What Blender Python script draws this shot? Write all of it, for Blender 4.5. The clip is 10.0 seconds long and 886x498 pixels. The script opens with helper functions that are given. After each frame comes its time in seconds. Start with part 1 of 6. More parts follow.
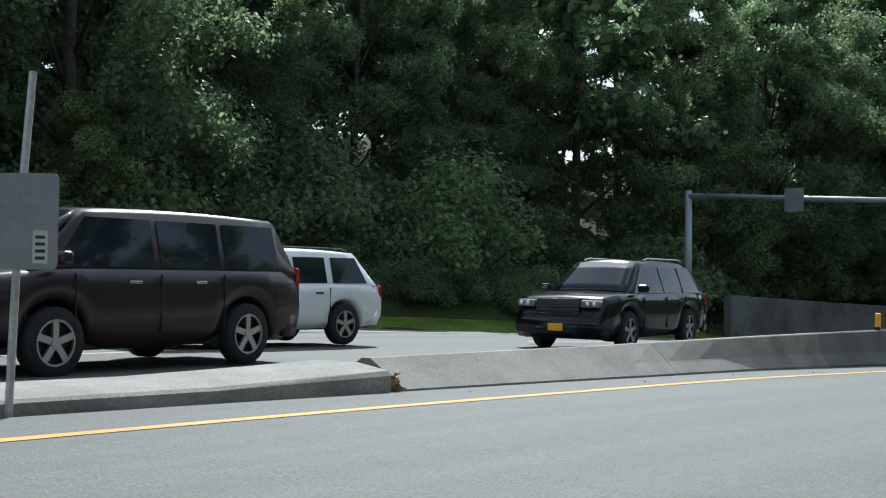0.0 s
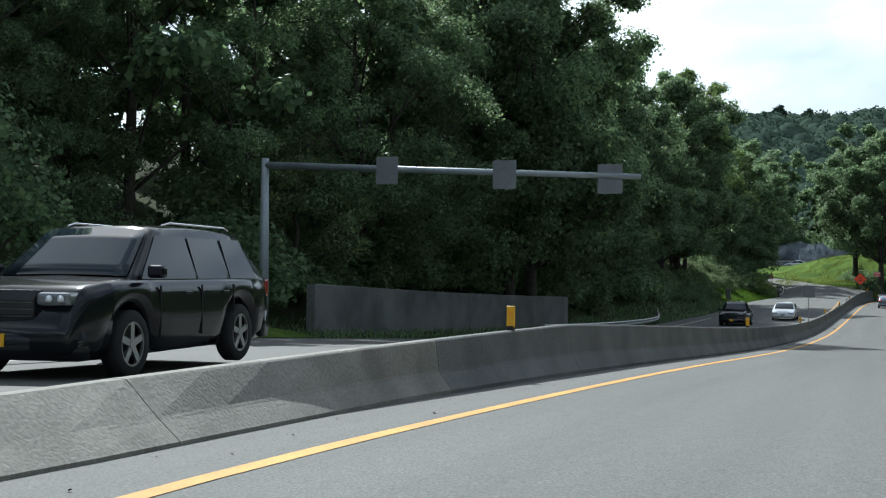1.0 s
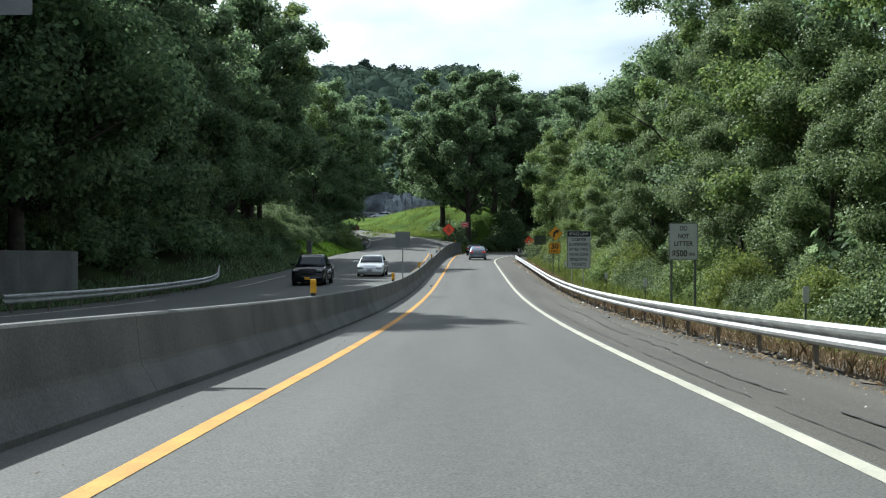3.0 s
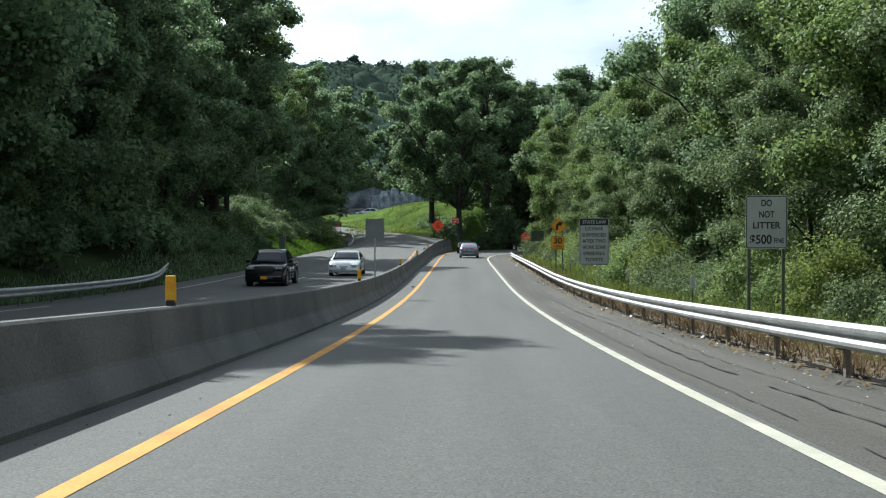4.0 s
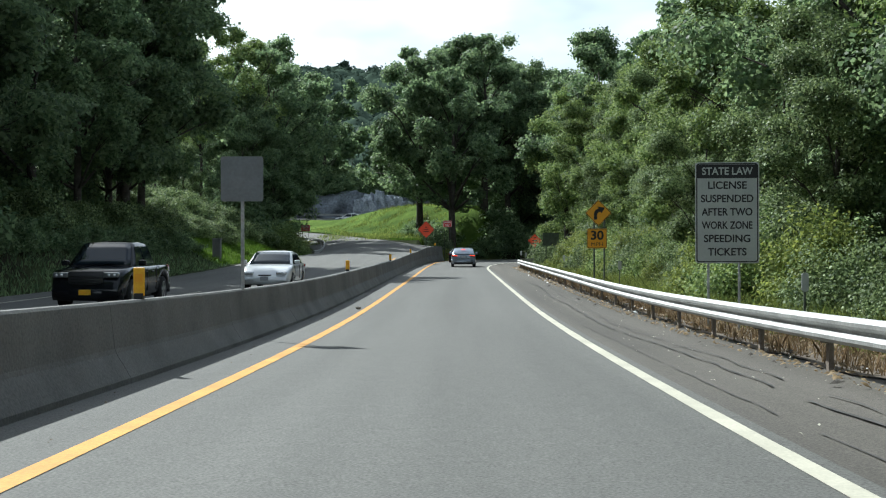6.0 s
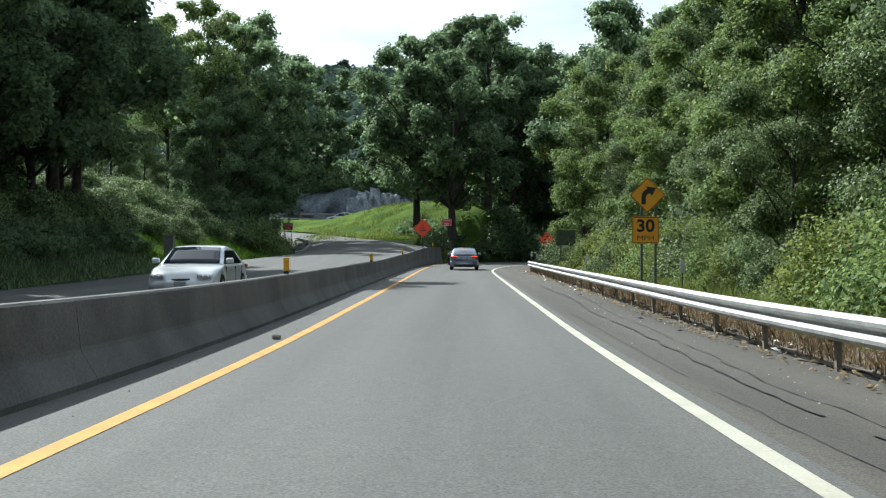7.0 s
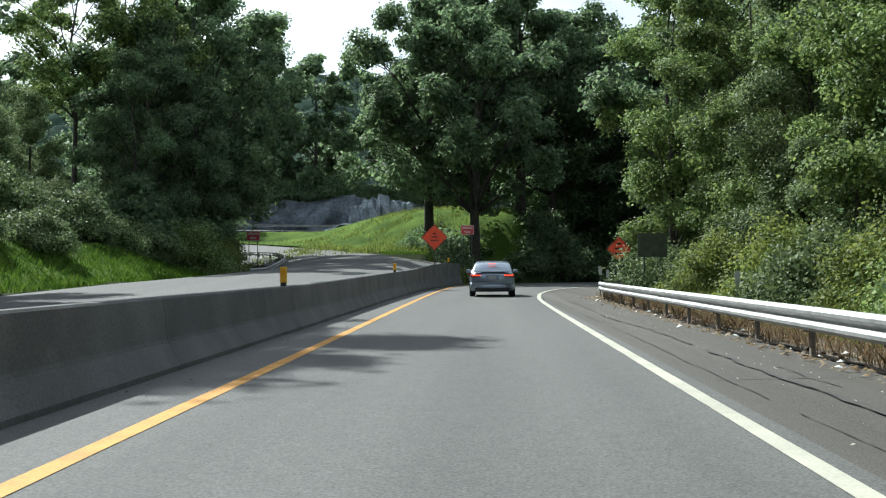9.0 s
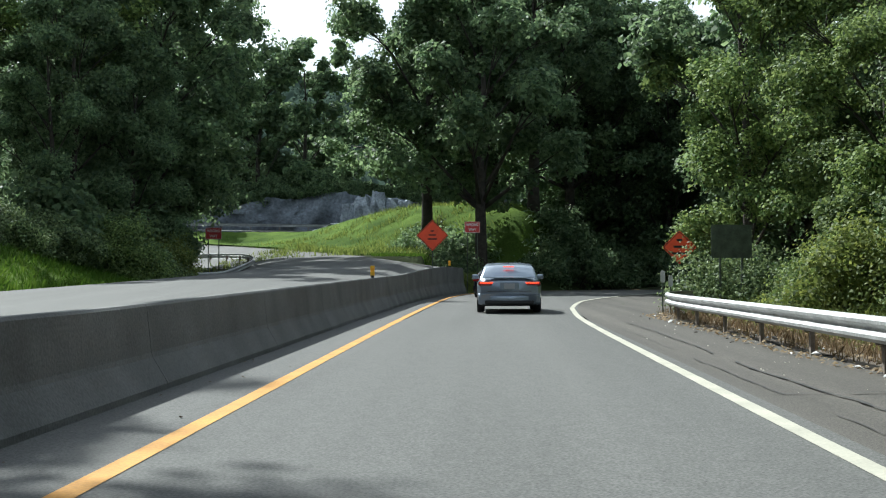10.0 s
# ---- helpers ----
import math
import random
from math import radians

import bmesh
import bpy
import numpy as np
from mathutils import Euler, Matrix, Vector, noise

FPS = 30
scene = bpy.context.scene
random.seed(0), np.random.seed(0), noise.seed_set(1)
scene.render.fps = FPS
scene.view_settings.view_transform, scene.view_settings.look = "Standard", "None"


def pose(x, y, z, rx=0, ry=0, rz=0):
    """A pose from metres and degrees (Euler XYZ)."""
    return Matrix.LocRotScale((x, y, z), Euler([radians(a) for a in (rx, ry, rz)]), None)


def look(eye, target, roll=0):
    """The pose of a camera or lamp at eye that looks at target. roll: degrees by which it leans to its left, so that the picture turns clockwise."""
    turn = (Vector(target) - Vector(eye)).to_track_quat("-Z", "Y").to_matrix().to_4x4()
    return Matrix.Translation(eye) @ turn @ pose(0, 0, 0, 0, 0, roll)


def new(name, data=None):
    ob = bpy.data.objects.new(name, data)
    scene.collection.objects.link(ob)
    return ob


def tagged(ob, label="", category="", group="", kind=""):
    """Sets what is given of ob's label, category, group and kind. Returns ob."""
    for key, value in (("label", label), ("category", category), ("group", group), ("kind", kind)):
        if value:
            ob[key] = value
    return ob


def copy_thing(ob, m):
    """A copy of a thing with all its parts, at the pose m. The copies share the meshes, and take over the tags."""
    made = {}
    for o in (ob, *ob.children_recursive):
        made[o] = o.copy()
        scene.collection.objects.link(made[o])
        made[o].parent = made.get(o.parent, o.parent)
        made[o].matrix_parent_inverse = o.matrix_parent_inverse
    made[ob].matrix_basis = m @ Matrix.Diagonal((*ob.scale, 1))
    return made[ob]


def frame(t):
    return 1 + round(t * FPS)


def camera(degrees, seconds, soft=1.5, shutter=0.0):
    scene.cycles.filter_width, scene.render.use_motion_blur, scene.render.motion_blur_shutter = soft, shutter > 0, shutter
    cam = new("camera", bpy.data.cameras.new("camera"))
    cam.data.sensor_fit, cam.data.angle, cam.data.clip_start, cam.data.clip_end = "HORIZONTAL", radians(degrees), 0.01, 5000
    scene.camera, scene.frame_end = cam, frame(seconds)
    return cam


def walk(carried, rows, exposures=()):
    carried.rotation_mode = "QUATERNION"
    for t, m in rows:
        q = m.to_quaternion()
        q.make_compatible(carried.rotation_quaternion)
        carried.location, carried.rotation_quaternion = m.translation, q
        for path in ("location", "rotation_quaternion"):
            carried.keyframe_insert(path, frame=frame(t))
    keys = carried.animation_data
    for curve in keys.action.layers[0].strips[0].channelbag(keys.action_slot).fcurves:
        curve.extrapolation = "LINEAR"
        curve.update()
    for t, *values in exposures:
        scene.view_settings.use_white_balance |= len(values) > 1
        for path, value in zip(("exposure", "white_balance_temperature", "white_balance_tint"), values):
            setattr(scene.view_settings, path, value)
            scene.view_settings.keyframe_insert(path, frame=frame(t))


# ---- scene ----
cam = camera(41.06, 10.0, soft=1.15)
PATH = [
    (0, (7.849, -0.000, 3.883), (-5.157, 15.186, 4.344), 0.79),
    (0.5, (5.662, 3.619, 3.885), (-4.391, 20.904, 4.269), 0.57),
    (1, (3.883, 8.360, 3.730), (-3.288, 27.027, 4.108), 0.54),
    (1.5, (2.846, 12.951, 3.684), (-1.753, 32.413, 3.940), 0.39),
    (2, (2.310, 17.988, 3.553), (-0.097, 37.843, 3.633), -0.03),
    (2.5, (2.080, 23.289, 3.350), (1.050, 43.263, 3.331), -0.02),
    (3, (2.065, 28.383, 3.158), (1.583, 48.375, 2.835), -0.00),
    (4.5, (2.218, 45.548, 2.363), (1.884, 65.543, 2.049), -0.06),
    (5, (2.294, 51.591, 2.107), (1.965, 71.584, 1.706), -0.06),
    (5.5, (2.338, 58.195, 1.836), (2.062, 78.192, 1.650), -0.18),
    (7, (2.521, 77.624, 1.297), (2.215, 97.621, 1.302), -0.02),
    (7.5, (2.581, 84.473, 1.192), (2.204, 104.470, 1.278), -0.00),
    (8, (2.599, 91.188, 1.115), (2.163, 111.182, 1.310), -0.13),
    (8.5, (2.555, 98.531, 1.096), (1.936, 118.519, 1.422), -0.16),
    (9, (2.470, 106.032, 1.069), (1.743, 126.016, 1.413), -0.24),
    (9.5, (2.382, 113.184, 1.062), (1.552, 133.162, 1.499), -0.09),
    (10, (2.142, 120.003, 1.065), (1.364, 139.983, 1.495), -0.11),
]
walk(cam, [(t, look(eye, target, roll)) for t, eye, target, roll in PATH], [(0, 0.45, 5750, 2), (0.9, 0.35, 5780, 2), (1.5, 0.40, 5820, 2), (3, 0.45, 5930, 2), (10, 0.54, 5950, 2)])

# sun, sky and exposure
SUN_DIR = Vector((-0.455, 0.56, 0.69)).normalized()
sun_data = bpy.data.lights.new("sun", "SUN")
sun_data.energy, sun_data.angle, sun_data.color = 5.0, radians(0.53), (1.0, 0.965, 0.91)
sun = new("sun", sun_data)
sun.matrix_world = look(SUN_DIR * 60, (0, 0, 0))
world = bpy.data.worlds.new("world")
scene.world = world
world.use_nodes = True
wn, wl = world.node_tree.nodes, world.node_tree.links
sky = wn.new("ShaderNodeTexSky")
sky.sky_type, sky.sun_disc = "NISHITA", False
sky.sun_elevation = math.asin(SUN_DIR.z)
sky.sun_rotation = math.atan2(SUN_DIR.x, SUN_DIR.y)
sky.dust_density = 1.6
wc = wn.new("ShaderNodeTexCoord")
wmap = wn.new("ShaderNodeMapping")
wmap.inputs["Scale"].default_value = (1.0, 1.0, 2.6)
wno = wn.new("ShaderNodeTexNoise")
wno.inputs["Scale"].default_value, wno.inputs["Detail"].default_value, wno.inputs["Roughness"].default_value = 2.1, 5, 0.5
wramp = wn.new("ShaderNodeValToRGB")
wramp.color_ramp.elements[0].color = (0.19, 0.19, 0.19, 1)
wramp.color_ramp.elements[0].position, wramp.color_ramp.elements[1].position = 0.435, 0.645
wmix = wn.new("ShaderNodeMixRGB")
wmix.inputs[2].default_value = (18.6, 18.9, 19.1, 1)
wl.new(wc.outputs["Generated"], wmap.inputs[0])
wl.new(wmap.outputs[0], wno.inputs["Vector"])
wl.new(wno.outputs["Fac"], wramp.inputs[0])
# the clouds crowd towards the horizon; overhead the sky is clearer
wsep = wn.new("ShaderNodeSeparateXYZ")
whigh = wn.new("ShaderNodeMapRange")
for i, q in enumerate((0.20, 0.65, 1.0, 0.55)):
    whigh.inputs[i + 1].default_value = q
wtimes = wn.new("ShaderNodeMath")
wtimes.operation = "MULTIPLY"
wl.new(wc.outputs["Generated"], wsep.inputs[0])
wl.new(wsep.outputs["Z"], whigh.inputs[0])
wl.new(wramp.outputs[0], wtimes.inputs[0])
wl.new(whigh.outputs[0], wtimes.inputs[1])
wl.new(wtimes.outputs[0], wmix.inputs[0])
wl.new(sky.outputs[0], wmix.inputs[1])
wbg = wn["Background"]
wbg.inputs["Strength"].default_value = 0.068
wl.new(wmix.outputs[0], wbg.inputs[0])

# ---- materials ----


def material(name, color, rough=0.8, metal=0.0, vary=0.15, scale=3.0, fine=60.0, bump=0.15, spec=0.5, tint=None, island=0.0, coords="Object"):
    """A principled surface with stains (scale) and grain (fine) laid over its base colour."""
    m = bpy.data.materials.new(name)
    m.use_nodes = True
    n, l = m.node_tree.nodes, m.node_tree.links
    b = n["Principled BSDF"]
    b.inputs["Roughness"].default_value = rough
    b.inputs["Metallic"].default_value = metal
    b.inputs["Specular IOR Level"].default_value = spec
    tc = n.new("ShaderNodeTexCoord")
    big, small = n.new("ShaderNodeTexNoise"), n.new("ShaderNodeTexNoise")
    for node, s, d in ((big, scale, 5), (small, fine, 4)):
        node.inputs["Scale"].default_value, node.inputs["Detail"].default_value = s, d
        l.new(tc.outputs[coords], node.inputs["Vector"])
    dark = [c * (1 - vary) for c in color]
    light = [min(1, c * (1 + vary)) for c in (tint or color)]
    r1 = n.new("ShaderNodeValToRGB")
    r1.color_ramp.elements[0].color, r1.color_ramp.elements[1].color = (*dark, 1), (*light, 1)
    r1.color_ramp.elements[0].position, r1.color_ramp.elements[1].position = 0.32, 0.68
    l.new(big.outputs["Fac"], r1.inputs[0])
    mx = n.new("ShaderNodeMixRGB")
    mx.blend_type = "OVERLAY"
    mx.inputs[0].default_value = min(0.9, vary * 2.2)
    l.new(r1.outputs[0], mx.inputs[1])
    l.new(small.outputs["Fac"], mx.inputs[2])
    out = mx.outputs[0]
    if island:
        geo = n.new("ShaderNodeNewGeometry")
        oi = n.new("ShaderNodeObjectInfo")
        add = n.new("ShaderNodeMath")
        add.operation = "ADD"
        l.new(geo.outputs["Random Per Island"], add.inputs[0])
        l.new(oi.outputs["Random"], add.inputs[1])
        mr = n.new("ShaderNodeMapRange")
        mr.inputs[1].default_value, mr.inputs[2].default_value = 0.0, 2.0
        mr.inputs[3].default_value, mr.inputs[4].default_value = 1 - island, 1 + island
        l.new(add.outputs[0], mr.inputs[0])
        hs = n.new("ShaderNodeHueSaturation")
        l.new(mr.outputs[0], hs.inputs["Value"])
        l.new(out, hs.inputs["Color"])
        out = hs.outputs[0]
    l.new(out, b.inputs["Base Color"])
    if bump:
        bp = n.new("ShaderNodeBump")
        bp.inputs["Strength"].default_value, bp.inputs["Distance"].default_value = bump, 0.02
        l.new(small.outputs["Fac"], bp.inputs["Height"])
        l.new(bp.outputs[0], b.inputs["Normal"])
    return m


def leaf_material(name, color, light, trans=0.32, rough=0.6, spec=0.22):
    """Leaves: each has its own shade; they let some light through and shine a little."""
    m = bpy.data.materials.new(name)
    m.use_nodes = True
    n, l = m.node_tree.nodes, m.node_tree.links
    b = n["Principled BSDF"]
    b.inputs["Roughness"].default_value = rough
    b.inputs["Specular IOR Level"].default_value = spec
    geo, oi = n.new("ShaderNodeNewGeometry"), n.new("ShaderNodeObjectInfo")
    r = n.new("ShaderNodeValToRGB")
    r.color_ramp.elements[0].color, r.color_ramp.elements[1].color = (*color, 1), (*light, 1)
    l.new(geo.outputs["Random Per Island"], r.inputs[0])
    tc, big = n.new("ShaderNodeTexCoord"), n.new("ShaderNodeTexNoise")
    big.inputs["Scale"].default_value = 0.35
    l.new(tc.outputs["Object"], big.inputs["Vector"])
    mul = n.new("ShaderNodeMath")
    mul.operation = "MULTIPLY_ADD"
    mul.inputs[1].default_value = 0.4
    l.new(oi.outputs["Random"], mul.inputs[0])
    l.new(big.outputs["Fac"], mul.inputs[2])
    hs = n.new("ShaderNodeHueSaturation")
    mr = n.new("ShaderNodeMapRange")
    mr.inputs[1].default_value, mr.inputs[2].default_value, mr.inputs[3].default_value, mr.inputs[4].default_value = 0.2, 1.1, 0.65, 1.35
    l.new(mul.outputs[0], mr.inputs[0])
    l.new(mr.outputs[0], hs.inputs["Value"])
    l.new(r.outputs[0], hs.inputs["Color"])
    l.new(hs.outputs[0], b.inputs["Base Color"])
    tr = n.new("ShaderNodeBsdfTranslucent")
    hs2 = n.new("ShaderNodeHueSaturation")
    hs2.inputs["Hue"].default_value, hs2.inputs["Saturation"].default_value, hs2.inputs["Value"].default_value = 0.485, 1.0, 1.6
    l.new(hs.outputs[0], hs2.inputs["Color"])
    l.new(hs2.outputs[0], tr.inputs["Color"])
    mix = n.new("ShaderNodeMixShader")
    mix.inputs[0].default_value = trans
    l.new(b.outputs[0], mix.inputs[1])
    l.new(tr.outputs[0], mix.inputs[2])
    l.new(mix.outputs[0], n["Material Output"].inputs[0])
    return m


def plain(name, color, rough=0.5, metal=0.0, spec=0.5, coat=0.0, emit=None):
    m = bpy.data.materials.new(name)
    m.use_nodes = True
    b = m.node_tree.nodes["Principled BSDF"]
    b.inputs["Base Color"].default_value = (*color, 1)
    b.inputs["Roughness"].default_value, b.inputs["Metallic"].default_value = rough, metal
    b.inputs["Specular IOR Level"].default_value, b.inputs["Coat Weight"].default_value = spec, coat
    b.inputs["Coat Roughness"].default_value = 0.04
    if emit:
        b.inputs["Emission Color"].default_value, b.inputs["Emission Strength"].default_value = (*emit[:3], 1), emit[3]
    return m




def asphalt(name, color, speckle=0.5, tracks=0.12):
    """Worn asphalt: pale stone chips in dark binder, wheel tracks along y, broad patches and faint stains."""
    m = bpy.data.materials.new(name)
    m.use_nodes = True
    n, l = m.node_tree.nodes, m.node_tree.links
    b = n["Principled BSDF"]
    b.inputs["Roughness"].default_value, b.inputs["Specular IOR Level"].default_value = 0.82, 0.35
    tc = n.new("ShaderNodeTexCoord")

    def noise_of(scale, stretch, detail):
        mp, t = n.new("ShaderNodeMapping"), n.new("ShaderNodeTexNoise")
        mp.inputs["Scale"].default_value = stretch
        t.inputs["Scale"].default_value, t.inputs["Detail"].default_value = scale, detail
        l.new(tc.outputs["Object"], mp.inputs[0])
        l.new(mp.outputs[0], t.inputs["Vector"])
        return t.outputs["Fac"]

    def ranged(v, lo, hi, a=0.3, c=0.7):
        mr = n.new("ShaderNodeMapRange")
        for i, q in enumerate((a, c, lo, hi)):
            mr.inputs[i + 1].default_value = q
        l.new(v, mr.inputs[0])
        return mr.outputs[0]

    def times(a, c):
        t = n.new("ShaderNodeMath")
        t.operation = "MULTIPLY"
        l.new(a, t.inputs[0])
        l.new(c, t.inputs[1])
        return t.outputs[0]

    chips = noise_of(55, (1, 1, 1), 3)
    value = times(ranged(chips, 1 - speckle, 1 + speckle, 0.25, 0.75), ranged(noise_of(1.1, (1, 0.03, 1), 3), 1 - tracks, 1 + tracks))
    value = times(value, ranged(noise_of(0.15, (1, 0.3, 1), 4), 0.93, 1.07))
    value = times(value, ranged(noise_of(9, (1, 0.6, 1), 6), 0.94, 1.06))
    hs = n.new("ShaderNodeHueSaturation")
    hs.inputs["Color"].default_value = (*color, 1)
    l.new(value, hs.inputs["Value"])
    l.new(hs.outputs[0], b.inputs["Base Color"])
    bp = n.new("ShaderNodeBump")
    bp.inputs["Strength"].default_value, bp.inputs["Distance"].default_value = 0.25, 0.006
    l.new(chips, bp.inputs["Height"])
    l.new(bp.outputs[0], b.inputs["Normal"])
    return m


M_ASPHALT = asphalt("asphalt", (0.108, 0.107, 0.100), 0.5, 0.13)
M_SHOULDER = asphalt("shoulder_asphalt", (0.085, 0.077, 0.066), 0.6, 0.28)
M_SEAL = material("sealed_crack", (0.056, 0.053, 0.049), 0.85, vary=0.3)
M_DIRT = material("roadside_dirt", (0.10, 0.080, 0.058), 0.95, vary=0.4, scale=0.9, fine=25, bump=0.7, tint=(0.13, 0.105, 0.08))
M_CONCRETE = material("barrier_concrete", (0.140, 0.140, 0.135), 0.9, vary=0.25, scale=0.8, fine=35, bump=0.3)
M_ISLAND = material("pale_concrete", (0.235, 0.222, 0.195), 0.9, vary=0.22, scale=1.2, fine=30, bump=0.35)
M_WALL = material("wall_concrete", (0.125, 0.125, 0.118), 0.9, vary=0.35, scale=0.5, fine=20, bump=0.3)
M_YELLOW = material("yellow_line_paint", (0.56, 0.265, 0.035), 0.75, vary=0.18, scale=1.5, fine=40, bump=0.2)
M_WHITE = material("white_line_paint", (0.46, 0.44, 0.355), 0.75, vary=0.12, scale=1.5, fine=40, bump=0.2)
M_STEEL = material("galvanised_steel", (0.40, 0.405, 0.40), 0.55, 0.6, vary=0.2, scale=2, fine=25, bump=0.05)
M_POST = material("weathered_post_steel", (0.21, 0.175, 0.145), 0.75, 0.15, vary=0.35, scale=4, fine=30)
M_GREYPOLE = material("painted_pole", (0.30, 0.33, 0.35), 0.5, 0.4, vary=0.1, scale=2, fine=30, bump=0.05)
M_GREENPOST = material("sign_post_steel", (0.10, 0.12, 0.09), 0.7, 0.4, vary=0.25, scale=4, fine=40)
M_ALU = material("aluminium_back", (0.20, 0.21, 0.22), 0.6, 0.2, vary=0.1, scale=2, fine=20, bump=0.03)
M_SIGNWHITE = material("white_sign_sheeting", (0.42, 0.44, 0.42), 0.55, vary=0.06, scale=3, fine=30, bump=0.0)
M_SIGNTEXT = material("white_reflective_letters", (0.72, 0.72, 0.70), 0.5, vary=0.06, scale=3, fine=30, bump=0.0)
M_SIGNYEL = material("amber_sign_sheeting", (0.80, 0.36, 0.012), 0.5, vary=0.06, scale=3, fine=30, bump=0.0)
M_SIGNOR = material("orange_sign_sheeting", (0.92, 0.095, 0.03), 0.5, vary=0.08, scale=3, fine=30, bump=0.0)
M_SIGNRED = material("red_sign_sheeting", (0.55, 0.05, 0.05), 0.5, vary=0.08, scale=3, fine=30, bump=0.0)
M_BLACK = plain("black_sheeting", (0.012, 0.012, 0.014), 0.6)
M_DELIN = material("amber_plastic", (0.80, 0.42, 0.015), 0.5, vary=0.12, scale=6, fine=40, bump=0.05)
M_BARK = material("bark", (0.050, 0.042, 0.034), 0.95, vary=0.4, scale=3, fine=18, bump=0.6)
M_SOIL = material("woodland_soil", (0.040, 0.038, 0.024), 0.95, vary=0.4, scale=0.25, fine=9, bump=0.6, spec=0.05, tint=(0.036, 0.052, 0.018))
M_TURF = material("turf", (0.060, 0.108, 0.020), 1.0, vary=0.3, scale=0.35, fine=9, bump=0.7, spec=0.05, tint=(0.096, 0.144, 0.028))
M_ROCK = material("rock_face", (0.15, 0.168, 0.195), 0.95, vary=0.5, scale=0.4, fine=3, bump=0.9)
M_LEAF = leaf_material("oak_leaves", (0.053, 0.097, 0.049), (0.190, 0.266, 0.130), 0.54, 0.55, 0.28)
M_LEAF2 = leaf_material("locust_leaves", (0.044, 0.090, 0.030), (0.262, 0.345, 0.112), 0.30, 0.60, 0.20)
M_VINE = leaf_material("vine_leaves", (0.034, 0.068, 0.028), (0.262, 0.340, 0.146), 0.24, 0.56, 0.20)
M_WEED = leaf_material("weed_leaves", (0.062, 0.105, 0.026), (0.235, 0.280, 0.072), 0.38)
M_DRY = leaf_material("dry_grass", (0.12, 0.085, 0.045), (0.27, 0.20, 0.11), 0.2)
M_GRASS = leaf_material("grass_blades", (0.045, 0.105, 0.014), (0.10, 0.175, 0.024), 0.3, 0.8, 0.1)
# lighter bluish leaf colour stands for the haze over the ridge
M_FARLEAF = leaf_material("haze_tinted_far_leaves", (0.042, 0.064, 0.050), (0.062, 0.088, 0.066), 0.1, 1.0, 0.0)
M_TYRE = plain("tyre_rubber", (0.012, 0.012, 0.013), 0.85)
M_RIM = plain("alloy_rim", (0.42, 0.43, 0.44), 0.35, 0.9)
# raised blue base colour stands for daylight seen through the cabin
M_SKYGLASS = plain("daylight_tinted_glass", (0.06, 0.085, 0.10), 0.03, 0.0, 1.0, 0.6)
M_GLASS = plain("car_glass", (0.012, 0.018, 0.026), 0.03, 0.0, 0.5)
M_TRIM = plain("black_plastic_trim", (0.015, 0.015, 0.016), 0.55)
M_CHROME = plain("chrome_trim", (0.7, 0.7, 0.7), 0.12, 1.0)
M_TAIL = plain("red_lamp_glass", (0.28, 0.01, 0.01), 0.15, 0, 0.6, 0.5)
M_BRAKE = plain("lit_brake_lamp", (0.5, 0.02, 0.015), 0.2, 0, 0.5, 0.3, (1.0, 0.06, 0.02, 1.6))
M_LAMP = plain("clear_lamp_glass", (0.20, 0.21, 0.22), 0.08, 0.4, 0.8, 0.5)
M_BULB = plain("lamp_reflector", (0.85, 0.86, 0.88), 0.15, 0.6, 0.8, 0.5)
M_GUN = plain("dark_chrome", (0.16, 0.165, 0.17), 0.22, 0.9)
M_PLATE = plain("plate_paint", (0.30, 0.31, 0.33), 0.5)


def paint(name, color, metal=0.5, rough=0.3):
    return plain(name, color, rough, metal, 0.5, 0.8)


P_SILVER = paint("silver_car_paint", (0.245, 0.29, 0.355), 0.5)
P_MAROON = plain("dark_maroon_car_paint", (0.016, 0.007, 0.009), 0.35, 0.0, 0.35, 0.25)
P_WHITE = paint("white_car_paint", (0.72, 0.73, 0.74), 0.0)
P_BLACK = plain("black_car_paint", (0.008, 0.009, 0.012), 0.14, 0.0, 0.32, 0.1)
P_CREAM = paint("pale_car_paint", (0.62, 0.64, 0.66), 0.2)
P_GREY = paint("grey_blue_car_paint", (0.18, 0.22, 0.27), 0.5)

# ---- mesh helpers ----


def link_mesh(name, bm, mat, smooth=False):
    me = bpy.data.meshes.new(name)
    bm.normal_update()
    bm.to_mesh(me)
    bm.free()
    for m in (mat if isinstance(mat, (list, tuple)) else [mat]):
        me.materials.append(m)
    if smooth:
        for f in me.polygons:
            f.use_smooth = True
    return new(name, me)


def part(name, bm, mat, parent, label="", smooth=False):
    ob = link_mesh(name, bm, mat, smooth)
    ob.parent = parent
    if label:
        tagged(ob, label)
    return ob


def array_mesh(name, verts, faces, mat, smooth=False):
    """A mesh object from numpy arrays of vertices and of faces with one count of corners."""
    verts, faces = np.asarray(verts, np.float32), np.asarray(faces, np.int32)
    me = bpy.data.meshes.new(name)
    k = faces.shape[1]
    me.vertices.add(len(verts))
    me.vertices.foreach_set("co", verts.ravel())
    me.loops.add(faces.size)
    me.loops.foreach_set("vertex_index", faces.ravel())
    me.polygons.add(len(faces))
    me.polygons.foreach_set("loop_start", np.arange(0, faces.size, k, dtype=np.int32))
    me.polygons.foreach_set("loop_total", np.full(len(faces), k, np.int32))
    if smooth:
        me.polygons.foreach_set("use_smooth", np.ones(len(faces), bool))
    me.update(calc_edges=True)
    me.materials.append(mat)
    return new(name, me)


